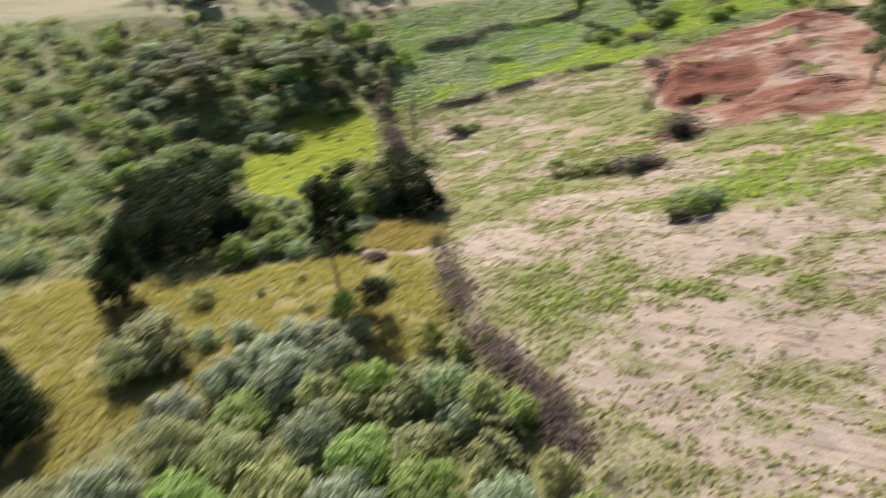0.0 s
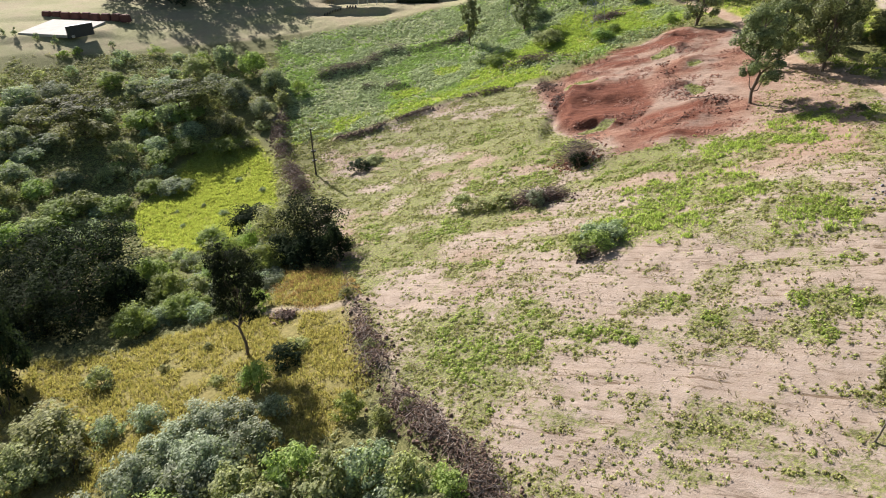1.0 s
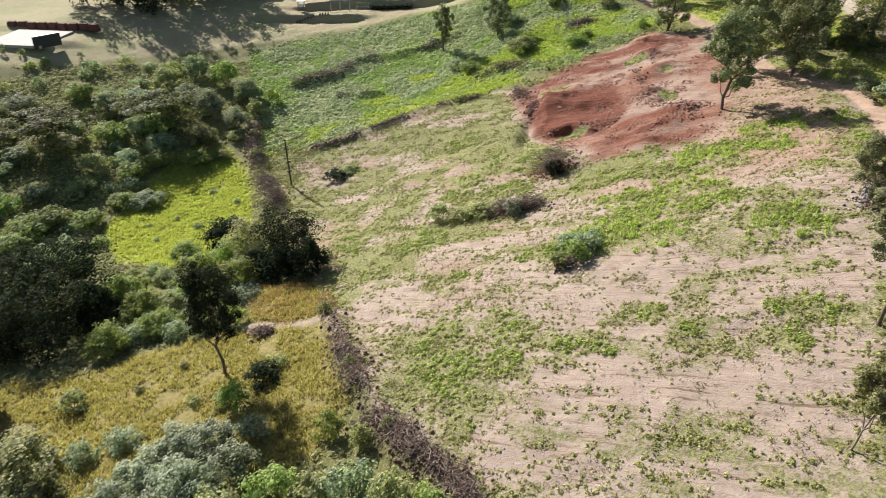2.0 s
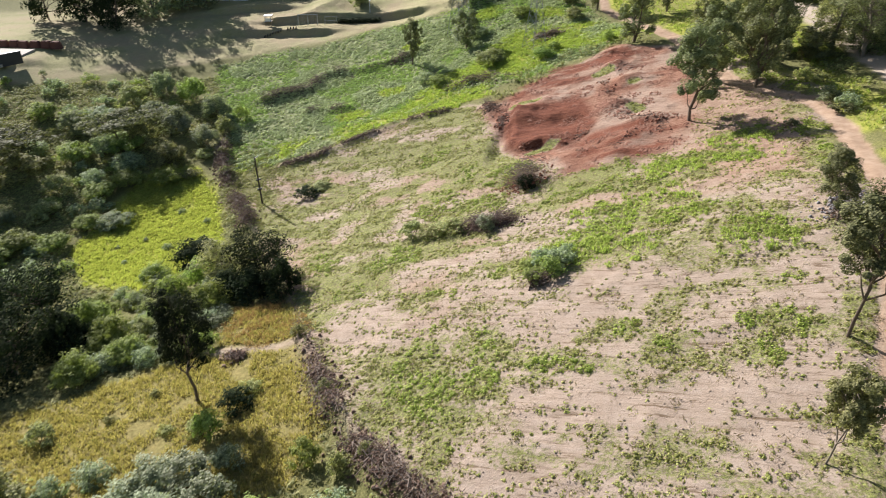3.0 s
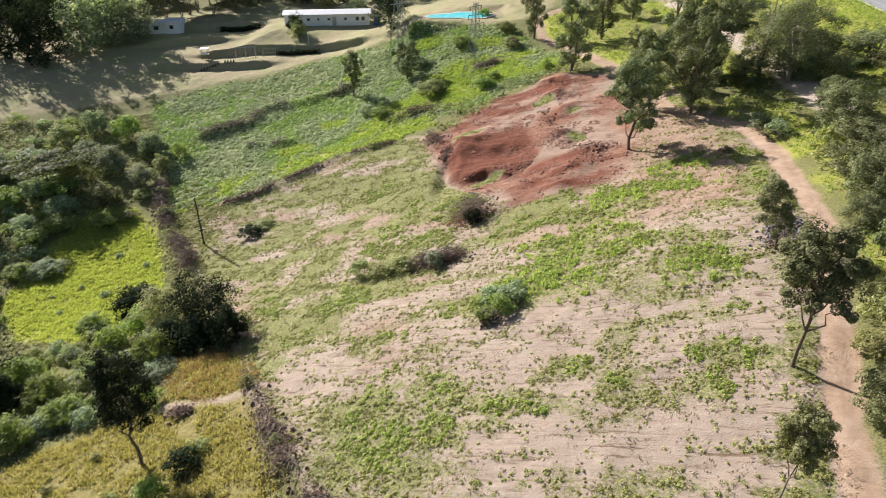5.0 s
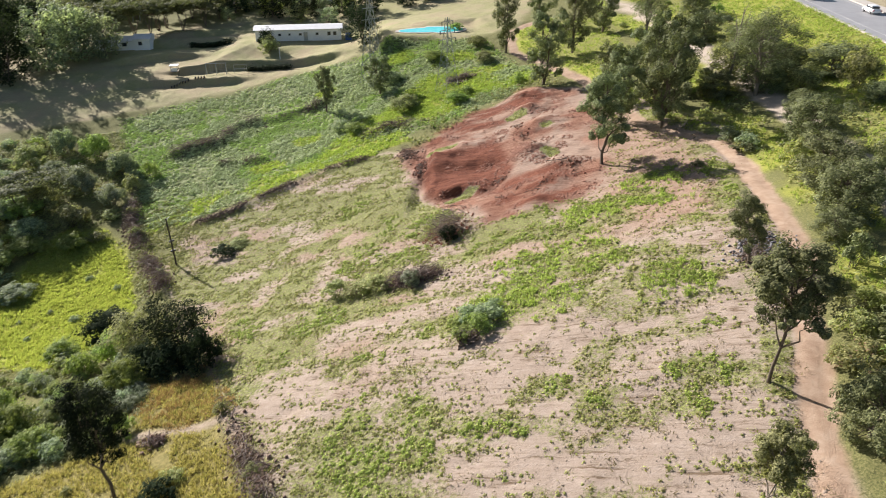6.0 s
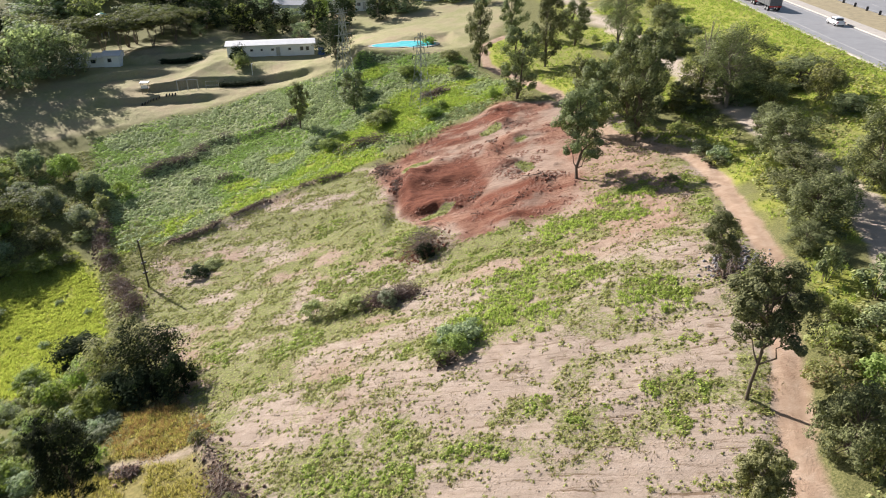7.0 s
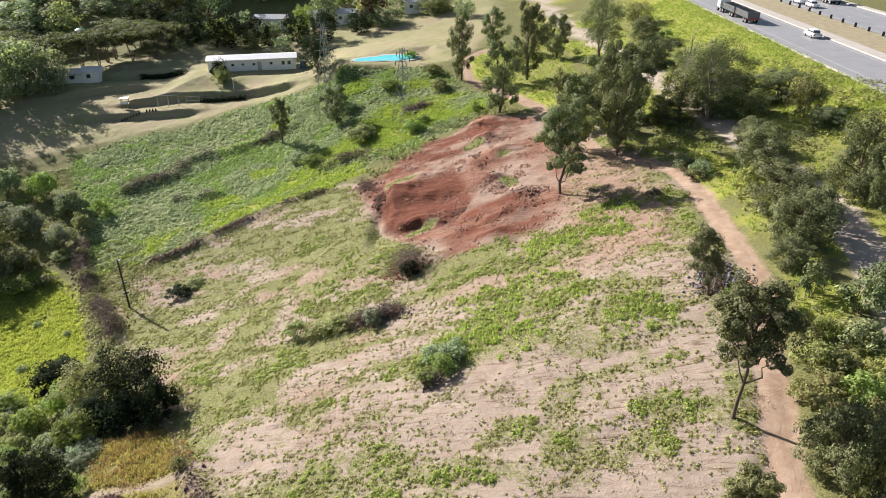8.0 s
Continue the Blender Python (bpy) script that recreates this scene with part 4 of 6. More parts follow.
# undergrowth between them
UNDER = {"dark": [], "green": [], "grey": [], "olive": []}
for k in range(64):
    x, y = rnd.uniform(-58, -9), rnd.uniform(84, 152)
    if inside(LUSH, np.array(x), np.array(y)) > -1 or (x > -12 and y < 130) or (x < -38 and y < 88):
        continue
    w = rnd.uniform(2.2, 4.2)
    UNDER[rnd.choice(("dark", "green", "dark", "olive", "green"))].append((x, y, w, w * rnd.uniform(0.4, 0.6)))
for k in range(40):
    x, y = rnd.uniform(-50, -31), rnd.uniform(60, 98)
    w = rnd.uniform(2.6, 4.8)
    UNDER[rnd.choice(("dark", "green", "dark", "olive"))].append((x, y, w, w * rnd.uniform(0.4, 0.6)))

SLOPE_SCRUB = [(-27, 82), (-17, 84), (-9, 73), (-7.5, 66), (-9.5, 60.5), (-15, 59.5), (-23, 61), (-26, 72)]
for k in range(110):
    x, y = rnd.uniform(-27, -7), rnd.uniform(59, 84)
    w = rnd.uniform(1.6, 3.4)
    if inside(SLOPE_SCRUB, np.array(x), np.array(y)) > 0.2:
        plant(rnd.choice(("green", "green", "olive", "dark", "green", "grey")), x, y, w, w * rnd.uniform(0.45, 0.7))
for x, y, w, h, kind in ((-5.9, 49.4, 3.4, 1.7, "black"), (-5.0, 51.2, 2.4, 1.3, "yellow"), (-9.2, 47.6, 2.4, 1.3, "yellow"), (-11.5, 48.6, 1.6, 0.9, "yellow"), (-16.5, 52.2, 1.4, 0.8, "yellow"), (-13.2, 54.6, 1.2, 0.9, "olive")):
    plant(kind, x, y, w, h, "dry thin scrub on yellow grass")

# thicket below and far to the side of the dry grass
for k, (x, y, w, h) in enumerate([(-18.5, 34.5, 4.6, 2.2), (-17.0, 31.0, 5.0, 2.6), (-13.5, 33.2, 4.6, 2.4), (-12.5, 29.6, 5.2, 2.8), (-8.0, 30.6, 5.0, 2.6), (-9.5, 26.6, 5.4, 3.0), (-4.8, 28.6, 4.8, 2.6), (-5.4, 24.6, 5.2, 2.8), (-1.2, 29.0, 4.4, 2.2), (-0.8, 25.2, 4.8, 2.6), (2.8, 27.6, 4.0, 2.2), (3.2, 23.8, 4.6, 2.4), (6.2, 26.2, 3.0, 1.6), (-14.6, 25.2, 5.4, 3.0), (-20.2, 27.2, 5.6, 2.8), (-24.5, 26.0, 5.4, 2.6), (7.6, 23.0, 3.2, 1.8), (-18.0, 22.0, 5.6, 3.0), (-10.5, 21.8, 5.2, 2.8), (-1.5, 20.8, 5.0, 2.6)]):
    plant(("grey", "olive", "green", "olive", "dark", "yellow", "green")[k % 7], x, y, w, h)
for x, y, w, h in ((-29.5, 34.5, 6.0, 5.0), (-32.5, 37.5, 6.5, 5.5), (-36.5, 33.0, 6.0, 4.5)):
    plant("black", x, y, w, h)
for k in range(420):
    x, y = rnd.uniform(-92, -38), rnd.uniform(46, 150)
    if x > -40 + (y - 60) * -0.25 and y > 62 or (x > -43 and y < 62) or inside(LAWN, np.array(x), np.array(y)) > -2:
        continue
    w = rnd.uniform(3, 7.5)
    if x < -8 - 0.66 * y:
        continue
    UNDER[rnd.choice(("dark", "olive", "grey", "olive", "green", "dark", "green"))].append((x, y, w * 0.8, w * rnd.uniform(0.35, 0.55)))
for j, (kind, spots) in enumerate(UNDER.items()):
    thicket("thicket", 700 + 200 * j, spots, KINDS[kind][0], {"dark": "dark green scrub grown together", "green": "fresh green scrub grown together", "grey": "grey-green scrub grown together", "olive": "olive green scrub grown together"}[kind])

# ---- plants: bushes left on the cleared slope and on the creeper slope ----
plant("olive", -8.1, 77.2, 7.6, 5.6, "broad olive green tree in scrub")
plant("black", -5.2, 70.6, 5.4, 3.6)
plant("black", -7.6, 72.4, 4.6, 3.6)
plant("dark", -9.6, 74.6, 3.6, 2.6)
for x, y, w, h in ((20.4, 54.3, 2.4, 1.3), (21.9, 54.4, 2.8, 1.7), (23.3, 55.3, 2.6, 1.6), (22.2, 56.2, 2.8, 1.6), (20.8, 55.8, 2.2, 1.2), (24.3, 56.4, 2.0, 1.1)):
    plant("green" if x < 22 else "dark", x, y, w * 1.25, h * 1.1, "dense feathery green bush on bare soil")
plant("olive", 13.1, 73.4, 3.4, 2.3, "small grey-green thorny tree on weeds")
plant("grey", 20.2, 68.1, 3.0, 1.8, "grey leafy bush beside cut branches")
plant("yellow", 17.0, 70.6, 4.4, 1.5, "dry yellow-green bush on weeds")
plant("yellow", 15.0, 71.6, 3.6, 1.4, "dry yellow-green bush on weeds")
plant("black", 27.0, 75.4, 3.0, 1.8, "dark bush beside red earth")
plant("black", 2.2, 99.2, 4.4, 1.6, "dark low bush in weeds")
plant("olive", 4.6, 100.8, 3.6, 1.0, "low scrub in weeds")
for x, y, w in ((3.2, 38.9, 1.6), (0.9, 47.5, 1.8), (-0.6, 57.6, 2.0), (-6.5, 99, 1.8), (-9.6, 112, 2.4), (-10.5, 119, 2.6)):
    plant("olive", x, y, w, w * 0.6, "low scrub in a row of cut branches")
plant("dark", -25.5, 102.9, 5.5, 2.0, "dark low bush in bright grass")
for x, y, w in ((-17.2, 93.3, 1.7), (-20.5, 97.0, 1.2), (-14.0, 90.5, 1.5), (-12.2, 99.0, 1.4), (-22.5, 91.5, 1.2), (-16.0, 103.5, 1.6), (-24.0, 96.0, 1.0)):
    plant("dark", x, y, w, w * 0.55, "small dark scrub in bright grass")
for k, (x, y, w, h) in enumerate([(28.2, 125.0, 4.6, 2.1), (38.0, 127.2, 6.3, 2.8), (46.2, 121.4, 4.6, 2.1), (40.3, 141.4, 4.6, 2.1), (49.7, 144.0, 4.8, 2.1), (57.8, 136.4, 4.6, 2.3), (49.0, 124.2, 3.1, 1.7), (26.7, 129.0, 4.2, 1.9), (57.5, 120.4, 3.1, 1.7), (59.4, 144.6, 4.9, 2.2)]):
    plant(("green", "olive", "green", "dark")[k % 4], x, y, w, h)

# ---- plants: along the tracks and the highway ----
for k, (x, y, w, h) in enumerate([(66.0, 62.8, 7.9, 6.8), (69.6, 68.7, 5.4, 5.5), (59.2, 54.4, 8.3, 5.7), (54.5, 47.7, 7.2, 6.2), (57.9, 48.9, 4.2, 4.9), (51.0, 45.4, 4.9, 3.0), (48.6, 41.3, 2.6, 3.6), (49.8, 37.6, 4.6, 3.4), (52.5, 38.6, 3.2, 3.2), (46.7, 34.4, 4.3, 2.5), (36.8, 28.1, 5.2, 5.9), (37.3, 26.0, 3.3, 3.8), (37.3, 30.4, 2.5, 2.7), (66.5, 51.5, 7.3, 9.9), (65.8, 48.8, 4.5, 7.4), (61.9, 61.2, 3.4, 3.0)]):
    if h > 5.4:
        stand(BUSHY[k % 2], x, y, w / 8.0, h / 8.2, 50 * k, 0.3)
    else:
        plant("yellow" if w < 4 and k % 2 else "euc", x, y, w * 0.92, h)
for k, (x, y, w, h) in enumerate([(42.9, 35.3, 3.3, 2.7), (43.5, 34.0, 3.7, 2.0), (41.0, 32.2, 4.0, 2.3), (42.5, 31.2, 4.1, 2.3), (44.7, 31.6, 2.8, 2.3), (44.6, 37.4, 2.4, 1.5), (41.6, 28.8, 3.1, 2.6), (46.0, 37.2, 2.4, 1.5), (39.9, 33.6, 2.2, 1.9), (39.8, 30.2, 3.5, 1.8)]):
    plant(("yellow", "olive", "yellow", "green")[k % 4], x, y, w, h)
for k, (x, y, w, h) in enumerate([(87.1, 80.8, 9.2, 4.5), (79.9, 78.7, 5.2, 3.8), (83.3, 85.4, 7, 5), (77.3, 83.4, 8, 5.5), (76.4, 89.4, 8, 6.0), (71.8, 86.3, 7.0, 4.4), (108.2, 113.2, 8.5, 4.1), (114.3, 127.7, 6.7, 3.5), (100.2, 99.4, 7.7, 4.8), (91.5, 88.3, 7.9, 4.1), (83.6, 73.7, 5.2, 5.5), (81.8, 68.5, 5.8, 2.6), (84.9, 67.1, 5.9, 2.7), (87.4, 66.0, 5.1, 3.7), (80.9, 61.5, 5.6, 3.3), (99.8, 127.6, 7.6, 5.6), (110.2, 144.1, 8.5, 5.0), (89.3, 110.9, 7.7, 5.9), (84.7, 95.4, 6.5, 4.0)]):
    if (x - HIGHWAY[0][0]) * HW_RIGHT[0] + (y - HIGHWAY[0][1]) * HW_RIGHT[1] < -11:
        plant(("euc", "olive", "euc")[k % 3], x, y, w, h)
for k in range(64):
    s, q = rnd.uniform(-30, 75), rnd.uniform(-36, -15)
    x, y = highway_at(s, q)
    if along(GRAVEL, np.array(x), np.array(y))[0] < 4.5:
        continue
    w = rnd.uniform(2, 4.4)
    plant(rnd.choice(("olive", "yellow", "euc", "green", "dark")), x, y, w, w * rnd.uniform(0.4, 0.7))

# ---- plants: round the houses and on the far slope ----
for k, (x, y, w, h) in enumerate([(-25.2, 250.8, 17.8, 8.0), (-18.3, 267.3, 18.9, 9.1), (-8.7, 281.0, 19.9, 8.9), (1.7, 274.2, 19.4, 8.7), (11.1, 254.9, 18.0, 8.7), (18.7, 246.9, 17.5, 9.3), (26.9, 244.2, 15.4, 10.4), (26.9, 217.0, 9.4, 6.9), (32.8, 224.1, 8.9, 6.4), (32.9, 207.2, 8.2, 4.5), (39.6, 199.1, 6.0, 4.2), (49.0, 212.2, 6.8, 8.0), (58.1, 220.7, 10.7, 9.0), (67.5, 209.3, 10.3, 8.7), (76.7, 212.8, 8.8, 6.4), (66.4, 230.2, 11.2, 5.1), (84.2, 208.9, 8.8, 4.6), (21.0, 179.3, 5.0, 4.0), (15.5, 217.2, 4.3, 3.4)]):
    plant(("dark", "olive", "dark", "green")[k % 4], x, y, w, h)
for k, (x, y, w, h) in enumerate([(-31.2, 290.1, 18.3, 8.3), (-25.9, 313.4, 19.8, 8.9), (-3.7, 254.7, 12.0, 5.4), (-11.7, 247.6, 7.8, 3.5), (8.4, 304.7, 28.7, 12.9), (24.2, 280.8, 26.5, 11.9), (38.6, 261.1, 22.7, 10.2), (50.2, 245.1, 17.6, 7.9), (84.7, 201.8, 10.2, 4.6), (69.5, 202.8, 10.0, 4.5), (88.9, 191.7, 6.6, 4.5), (60.3, 158.9, 4.2, 1.9), (21.2, 227.1, 8.9, 4.6), (-27.7, 242.1, 15.3, 6.9), (38.4, 215.5, 10.3, 4.6), (45.8, 209.2, 6.7, 4.5), (88.3, 202.0, 8.6, 4.5)]):
    plant(("olive", "dark", "dark", "green")[k % 4], x, y, w, h)
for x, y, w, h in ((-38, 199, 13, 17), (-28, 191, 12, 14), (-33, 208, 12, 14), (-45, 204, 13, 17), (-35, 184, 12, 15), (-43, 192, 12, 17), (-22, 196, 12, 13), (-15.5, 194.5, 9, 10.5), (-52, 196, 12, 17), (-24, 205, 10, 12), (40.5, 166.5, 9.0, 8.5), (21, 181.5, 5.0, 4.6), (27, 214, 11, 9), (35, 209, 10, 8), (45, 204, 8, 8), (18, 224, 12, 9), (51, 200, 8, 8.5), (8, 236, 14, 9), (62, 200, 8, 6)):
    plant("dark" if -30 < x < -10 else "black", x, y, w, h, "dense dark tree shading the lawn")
stand(RUST, 67.5, 207.3, 1.1, 1.1, 0)
for k in range(110):
    x, y = rnd.uniform(-120, 120), rnd.uniform(238, 330)
    if y < 236 + 0.1 * x + 8 * math.sin(x * 0.06):
        continue
    w = rnd.uniform(7.5, 13)
    if x < -60:
        continue
    # mostly pale kinds: haze over the far slope put into leaf colour
    plant(rnd.choice(("grey", "olive", "grey", "dark", "green")), x, y, w, w * rnd.uniform(0.6, 0.8))
for ob in (*EUC, *FULL, *BUSHY, TALL, SLIM, GUM, SNAG, *ROUND, RUST, *FLAT, PINE, *FAR.values(), *LARGE.values(), *(o for v in SMALL.values() for o in v)):
    put_away(ob)


# ---- low growth: sheets of leaves too many to count ----
def scatter(name, seed, tries, box, cover, blades, length, width, up, material, label, tall=0.0, grassy=False, jitter=0.0):
    """Tufts of leaf blades over the ground inside a box, as thick as cover says."""
    rng = np.random.default_rng(seed)
    x, y = rng.uniform(box[0], box[2], tries), rng.uniform(box[1], box[3], tries)
    keep = rng.random(tries) < cover(x, y)
    x, y = x[keep], y[keep]
    z = hill(x, y)
    size = rng.uniform(0.6, 1.5, len(x))
    n = len(x)
    c = np.repeat(np.stack([x, y, z], 1), blades, 0)
    s = np.repeat(size, blades)
    d = rng.normal(0, 1, (n * blades, 3))
    d[:, 2] = np.abs(d[:, 2]) * 0.4 + up
    d /= np.linalg.norm(d, axis=1)[:, None]
    c = c + d * (s * length * 0.45)[:, None] + np.stack([np.zeros(n * blades), np.zeros(n * blades), s * tall * rng.random(n * blades)], 1)
    c[:, :2] += rng.normal(0, jitter * length, (n * blades, 2))
    q = leaves(rng, c, d, length, width, 0.1, 0.35, grassy)
    mid = q.mean(1, keepdims=True)
    q = mid + (q - mid) * s[:, None, None]
    return tagged(new(name, blade_mesh(name, q, material)), label, "vegetation", "", "stuff")


def in_region(outline, edge=1.5, seed=0, amount=1.0, patch=3.0):
    def cover(x, y):
        return amount * step(-edge, edge, inside(outline, x, y) + 3 * (fbm(x, y, 4, seed) - 0.5)) * step(0.25, 0.55, fbm(x, y, patch, seed + 1))
    return cover


def mounds(name, seed, tries, box, cover, radius, high, blades, length, width, material, label, grassy=False):
    """Small domed tufts, each with its own size and shade side, over the ground inside a box."""
    rng = np.random.default_rng(seed)
    x, y = rng.uniform(box[0], box[2], tries), rng.uniform(box[1], box[3], tries)
    keep = rng.random(tries) < cover(x, y)
    x, y = x[keep], y[keep]
    n = len(x)
    r = np.repeat(radius * rng.uniform(0.45, 1.0, n) * rng.choice((0.8, 1.0, 1.5), n, p=(0.4, 0.42, 0.18)), blades)[:, None]
    d = rng.normal(0, 1, (n * blades, 3))
    d[:, 2] = np.abs(d[:, 2])
    d /= np.linalg.norm(d, axis=1)[:, None]
    c = np.repeat(np.stack([x, y, hill(x, y)], 1), blades, 0) + d * r * rng.uniform(0.5, 1.0, (n * blades, 1)) * np.array([1, 1, high])
    if grassy:
        d[:, 2] += 1.1
        c[:, 2] += length * 0.2
    q = leaves(rng, c, d, length, width, 0.05, 0.3, grassy)
    return tagged(new(name, blade_mesh(name, q, material)), label, "vegetation", "", "stuff")


def drawn_out(x, y, seed, size, stretch=0.16):
    """Noise in long thin streaks along the ploughing."""
    a, b = x * 0.85 + y * -0.53, x * 0.53 + y * 0.85
    return fbm(a * stretch, b, size, seed, 4)


def lone_tufts(x, y):
    bare = step(0.6, 1.6, inside(FIELD, x, y)) * step(0.3, -0.6, inside(RED, x, y)) * step(1.3, 1.9, along(TRACK, x, y)[0]) * (1 - step(0.3, 0.7, weed_cover(x, y)))
    return bare * (0.05 + 0.6 * step(0.56, 0.68, drawn_out(x, y, 101, 1.1)) + 0.35 * step(0.6, 0.72, fbm(x, y, 1.6, 102)) + 0.7 * step(0.6, 0.68, drawn_out(x, y, 109, 0.7, 0.05)))


CLEARED = (-8, 22, 68, 118)
FIELD_EDGE = [(-9.5, 95), (-4.5, 95.5), (-3, 106), (-0.5, 112.5), (-3, 118), (-9, 128), (-10.5, 112)]
mounds("edge_weeds", 18, 6000, (-12, 94, 2, 130), in_region(FIELD_EDGE, 1.2, 111, 0.9, 2.0), 0.4, 0.75, 9, 0.22, 0.11, LEAF_MAT, "yellow-green weeds beside a row of cut branches")
mounds("weeds", 1, 100000, CLEARED, lambda x, y: 0.85 * step(0.2, 0.75, weed_cover(x, y)) * step(0.44, 0.58, 0.6 * fbm(x, y, 1.2, 5, 3) + 0.4 * drawn_out(x, y, 103, 0.9)), 0.32, 0.75, 9, 0.17, 0.095, LEAF_MAT, "low olive and yellow-green weeds over bare soil")
mounds("green_weeds", 2, 90000, CLEARED, lambda x, y: patches(CLUMPS, x, y, 67) * step(0.2, 0.6, weed_cover(x, y)) * step(0.4, 0.56, fbm(x, y, 1.1, 81, 3)), 0.34, 0.95, 13, 0.17, 0.1, LEAF_WEED, "taller fresh green weeds in patches")
mounds("lone_weeds", 14, 50000, CLEARED, lone_tufts, 0.3, 0.75, 11, 0.16, 0.09, LEAF_MAT, "single small weeds on bare soil")
mounds("feathery_grass", 15, 60000, CLEARED, lambda x, y: patches(FEATHERY, x, y, 104) * step(0.3, 0.52, fbm(x, y, 1.4, 105, 3)), 0.36, 0.8, 11, 0.34, 0.06, LEAF_FEATHER, "tall feathery light green grass", True)
scatter("dry_stalks", 3, 60000, (-6, 22, 66, 116), lambda x, y: step(0.3, 1.5, inside(FIELD, x, y)) * step(0.3, -0.6, inside(RED, x, y)) * step(0.48, 0.62, fbm(x, y, 2.5, 82)) * 0.45, 4, 0.22, 0.05, 0.3, LEAF_STRAW, "dry straw and dead stalks on soil", 0.04, True, 0.7)
def creeping(x, y, kind):
    """Where the grey-leaved creepers (0) and the fresh green ones (1) cover the slope."""
    on = (1 - 0.85 * verge(x, y)) * step(-1, 2, vine_cover(x, y)) * (0.2 + 0.8 * step(0.36, 0.52, 0.55 * fbm(x, y, 2.4, 83, 4) + 0.45 * fbm(x, y, 7, 106, 2)))
    green = step(0.5, 0.6, fbm(x, y, 5.5, 110, 4))
    return on * (green if kind else 1 - green)


mounds("creepers", 4, 52000, (-14, 112, 64, 165), lambda x, y: creeping(x, y, 0), 0.5, 0.85, 9, 0.24, 0.19, LEAF_VINE, "grey-green broad-leaved creepers covering the slope")
mounds("green_creepers", 17, 52000, (-14, 112, 64, 165), lambda x, y: creeping(x, y, 1), 0.5, 0.7, 9, 0.24, 0.15, LEAF_FEATHER, "fresh green creepers and grass on the slope")
mounds("bright_grass", 5, 20000, (-34, 80, -6, 122), lambda x, y: step(-0.5, 1.5, inside(LUSH, x, y)) * step(0.15, 0.45, fbm(x, y, 2.5, 84)), 0.42, 0.7, 11, 0.3, 0.085, LEAF_LUSH, "bright yellow-green grass in thick tufts", True)
mounds("verge_grass", 6, 46000, (38, 26, 140, 160), lambda x, y: verge(x, y) * step(0.2, 0.5, fbm(x, y, 2.5, 84)) * step(1.2, 1.9, along(TRACK, x, y)[0]) * step(2.0, 2.6, along(GRAVEL, x, y)[0]), 0.45, 0.7, 9, 0.34, 0.08, LEAF_LIME, "bright green verge grass beside the road", True)
mounds("lime_grass", 11, 46000, (-11, 112, 64, 160), lambda x, y: verge(x, y) * step(0.2, 0.5, fbm(x, y, 2.0, 88)), 0.4, 0.7, 9, 0.28, 0.08, LEAF_LIME, "lime green grass between creepers", True)
mounds("dry_grass", 7, 34000, (-46, 24, 2, 70), lambda x, y: in_region(DRY, 1.0, 85, 1.0, 2.0)(x, y) * step(0.5, 1.1, along(FOOTPATH, x, y)[0]), 0.42, 0.7, 9, 0.32, 0.06, LEAF_DRY, "tall dry yellow grass in tufts", True)
mounds("rusty_grass", 16, 5000, (-9, 58, 1, 70), in_region([(-7, 60.5), (-1.2, 58.5), (-0.8, 64), (-2.5, 68), (-6.5, 68)], 2.4, 107, 0.5, 1.5), 0.42, 0.8, 9, 0.34, 0.06, LEAF_RUSTY, "reddish brown dry grass", True)
mounds("undergrowth", 8, 22000, (-62, 84, -8, 152), lambda x, y: step(0.5, -1.5, np.maximum.reduce([inside(FIELD, x, y), inside(LUSH, x, y), inside(VINES, x, y), inside(LAWN, x, y)])) * step(0.3, 0.5, fbm(x, y, 4, 108)), 0.6, 0.9, 8, 0.3, 0.16, LEAF_YELLOW, "yellow-green undergrowth between bushes")
scatter("low_scrub", 12, 15000, (-48, 24, 2, 100), lambda x, y: step(0.8, -0.8, np.maximum.reduce([inside(FIELD, x, y), inside(LUSH, x, y), inside(DRY, x, y)])) * step(0.25, 0.5, fbm(x, y, 2.5, 89)), 6, 0.26, 0.12, 0.9, LEAF_OLIVE, "olive green low growth between bushes", 0.2, False, 0.4)
scatter("roadside_weeds", 9, 20000, (34, 22, 100, 120), lambda x, y: step(0.5, -1.0, inside(FIELD, x, y)) * step(2.4, 3.4, along(TRACK, x, y)[0]) * step(2.6, 3.4, along(GRAVEL, x, y)[0]) * step(0.3, 0.55, fbm(x, y, 5, 86)), 7, 0.3, 0.16, 0.8, LEAF_YELLOW, "yellow-green roadside weeds and grass", 0.35)


def scatter_clods(name, seed, tries, box, cover, size, material, label):
    """Small lumps of soil: four-sided peaks, half sunk."""
    rng = np.random.default_rng(seed)
    x, y = rng.uniform(box[0], box[2], tries), rng.uniform(box[1], box[3], tries)
    keep = rng.random(tries) < cover(x, y)
    x, y = x[keep], y[keep]
    n = len(x)
    z = hill(x, y)
    r = size * rng.uniform(0.4, 1.5, n) ** 1.5
    w = rng.uniform(0, 6.28, n)
    v = np.zeros((n, 5, 3))
    for k in range(4):
        a = w + k * math.pi / 2
        e = rng.uniform(0.6, 1.3, n) * r
        v[:, k] = np.stack([x + e * np.cos(a), y + e * np.sin(a), z - 0.05], 1)
    v[:, 4] = np.stack([x + rng.normal(0, 0.25, n) * r, y + rng.normal(0, 0.25, n) * r, z + r * rng.uniform(0.4, 0.9, n)], 1)
    f = np.array([(0, 1, 4), (1, 2, 4), (2, 3, 4), (3, 0, 4)])
    faces = (np.arange(n)[:, None, None] * 5 + f).reshape(-1, 3)
    return tagged(new(name, mesh_of(name, v.reshape(-1, 3), faces, material)), label, "soil", "", "stuff")


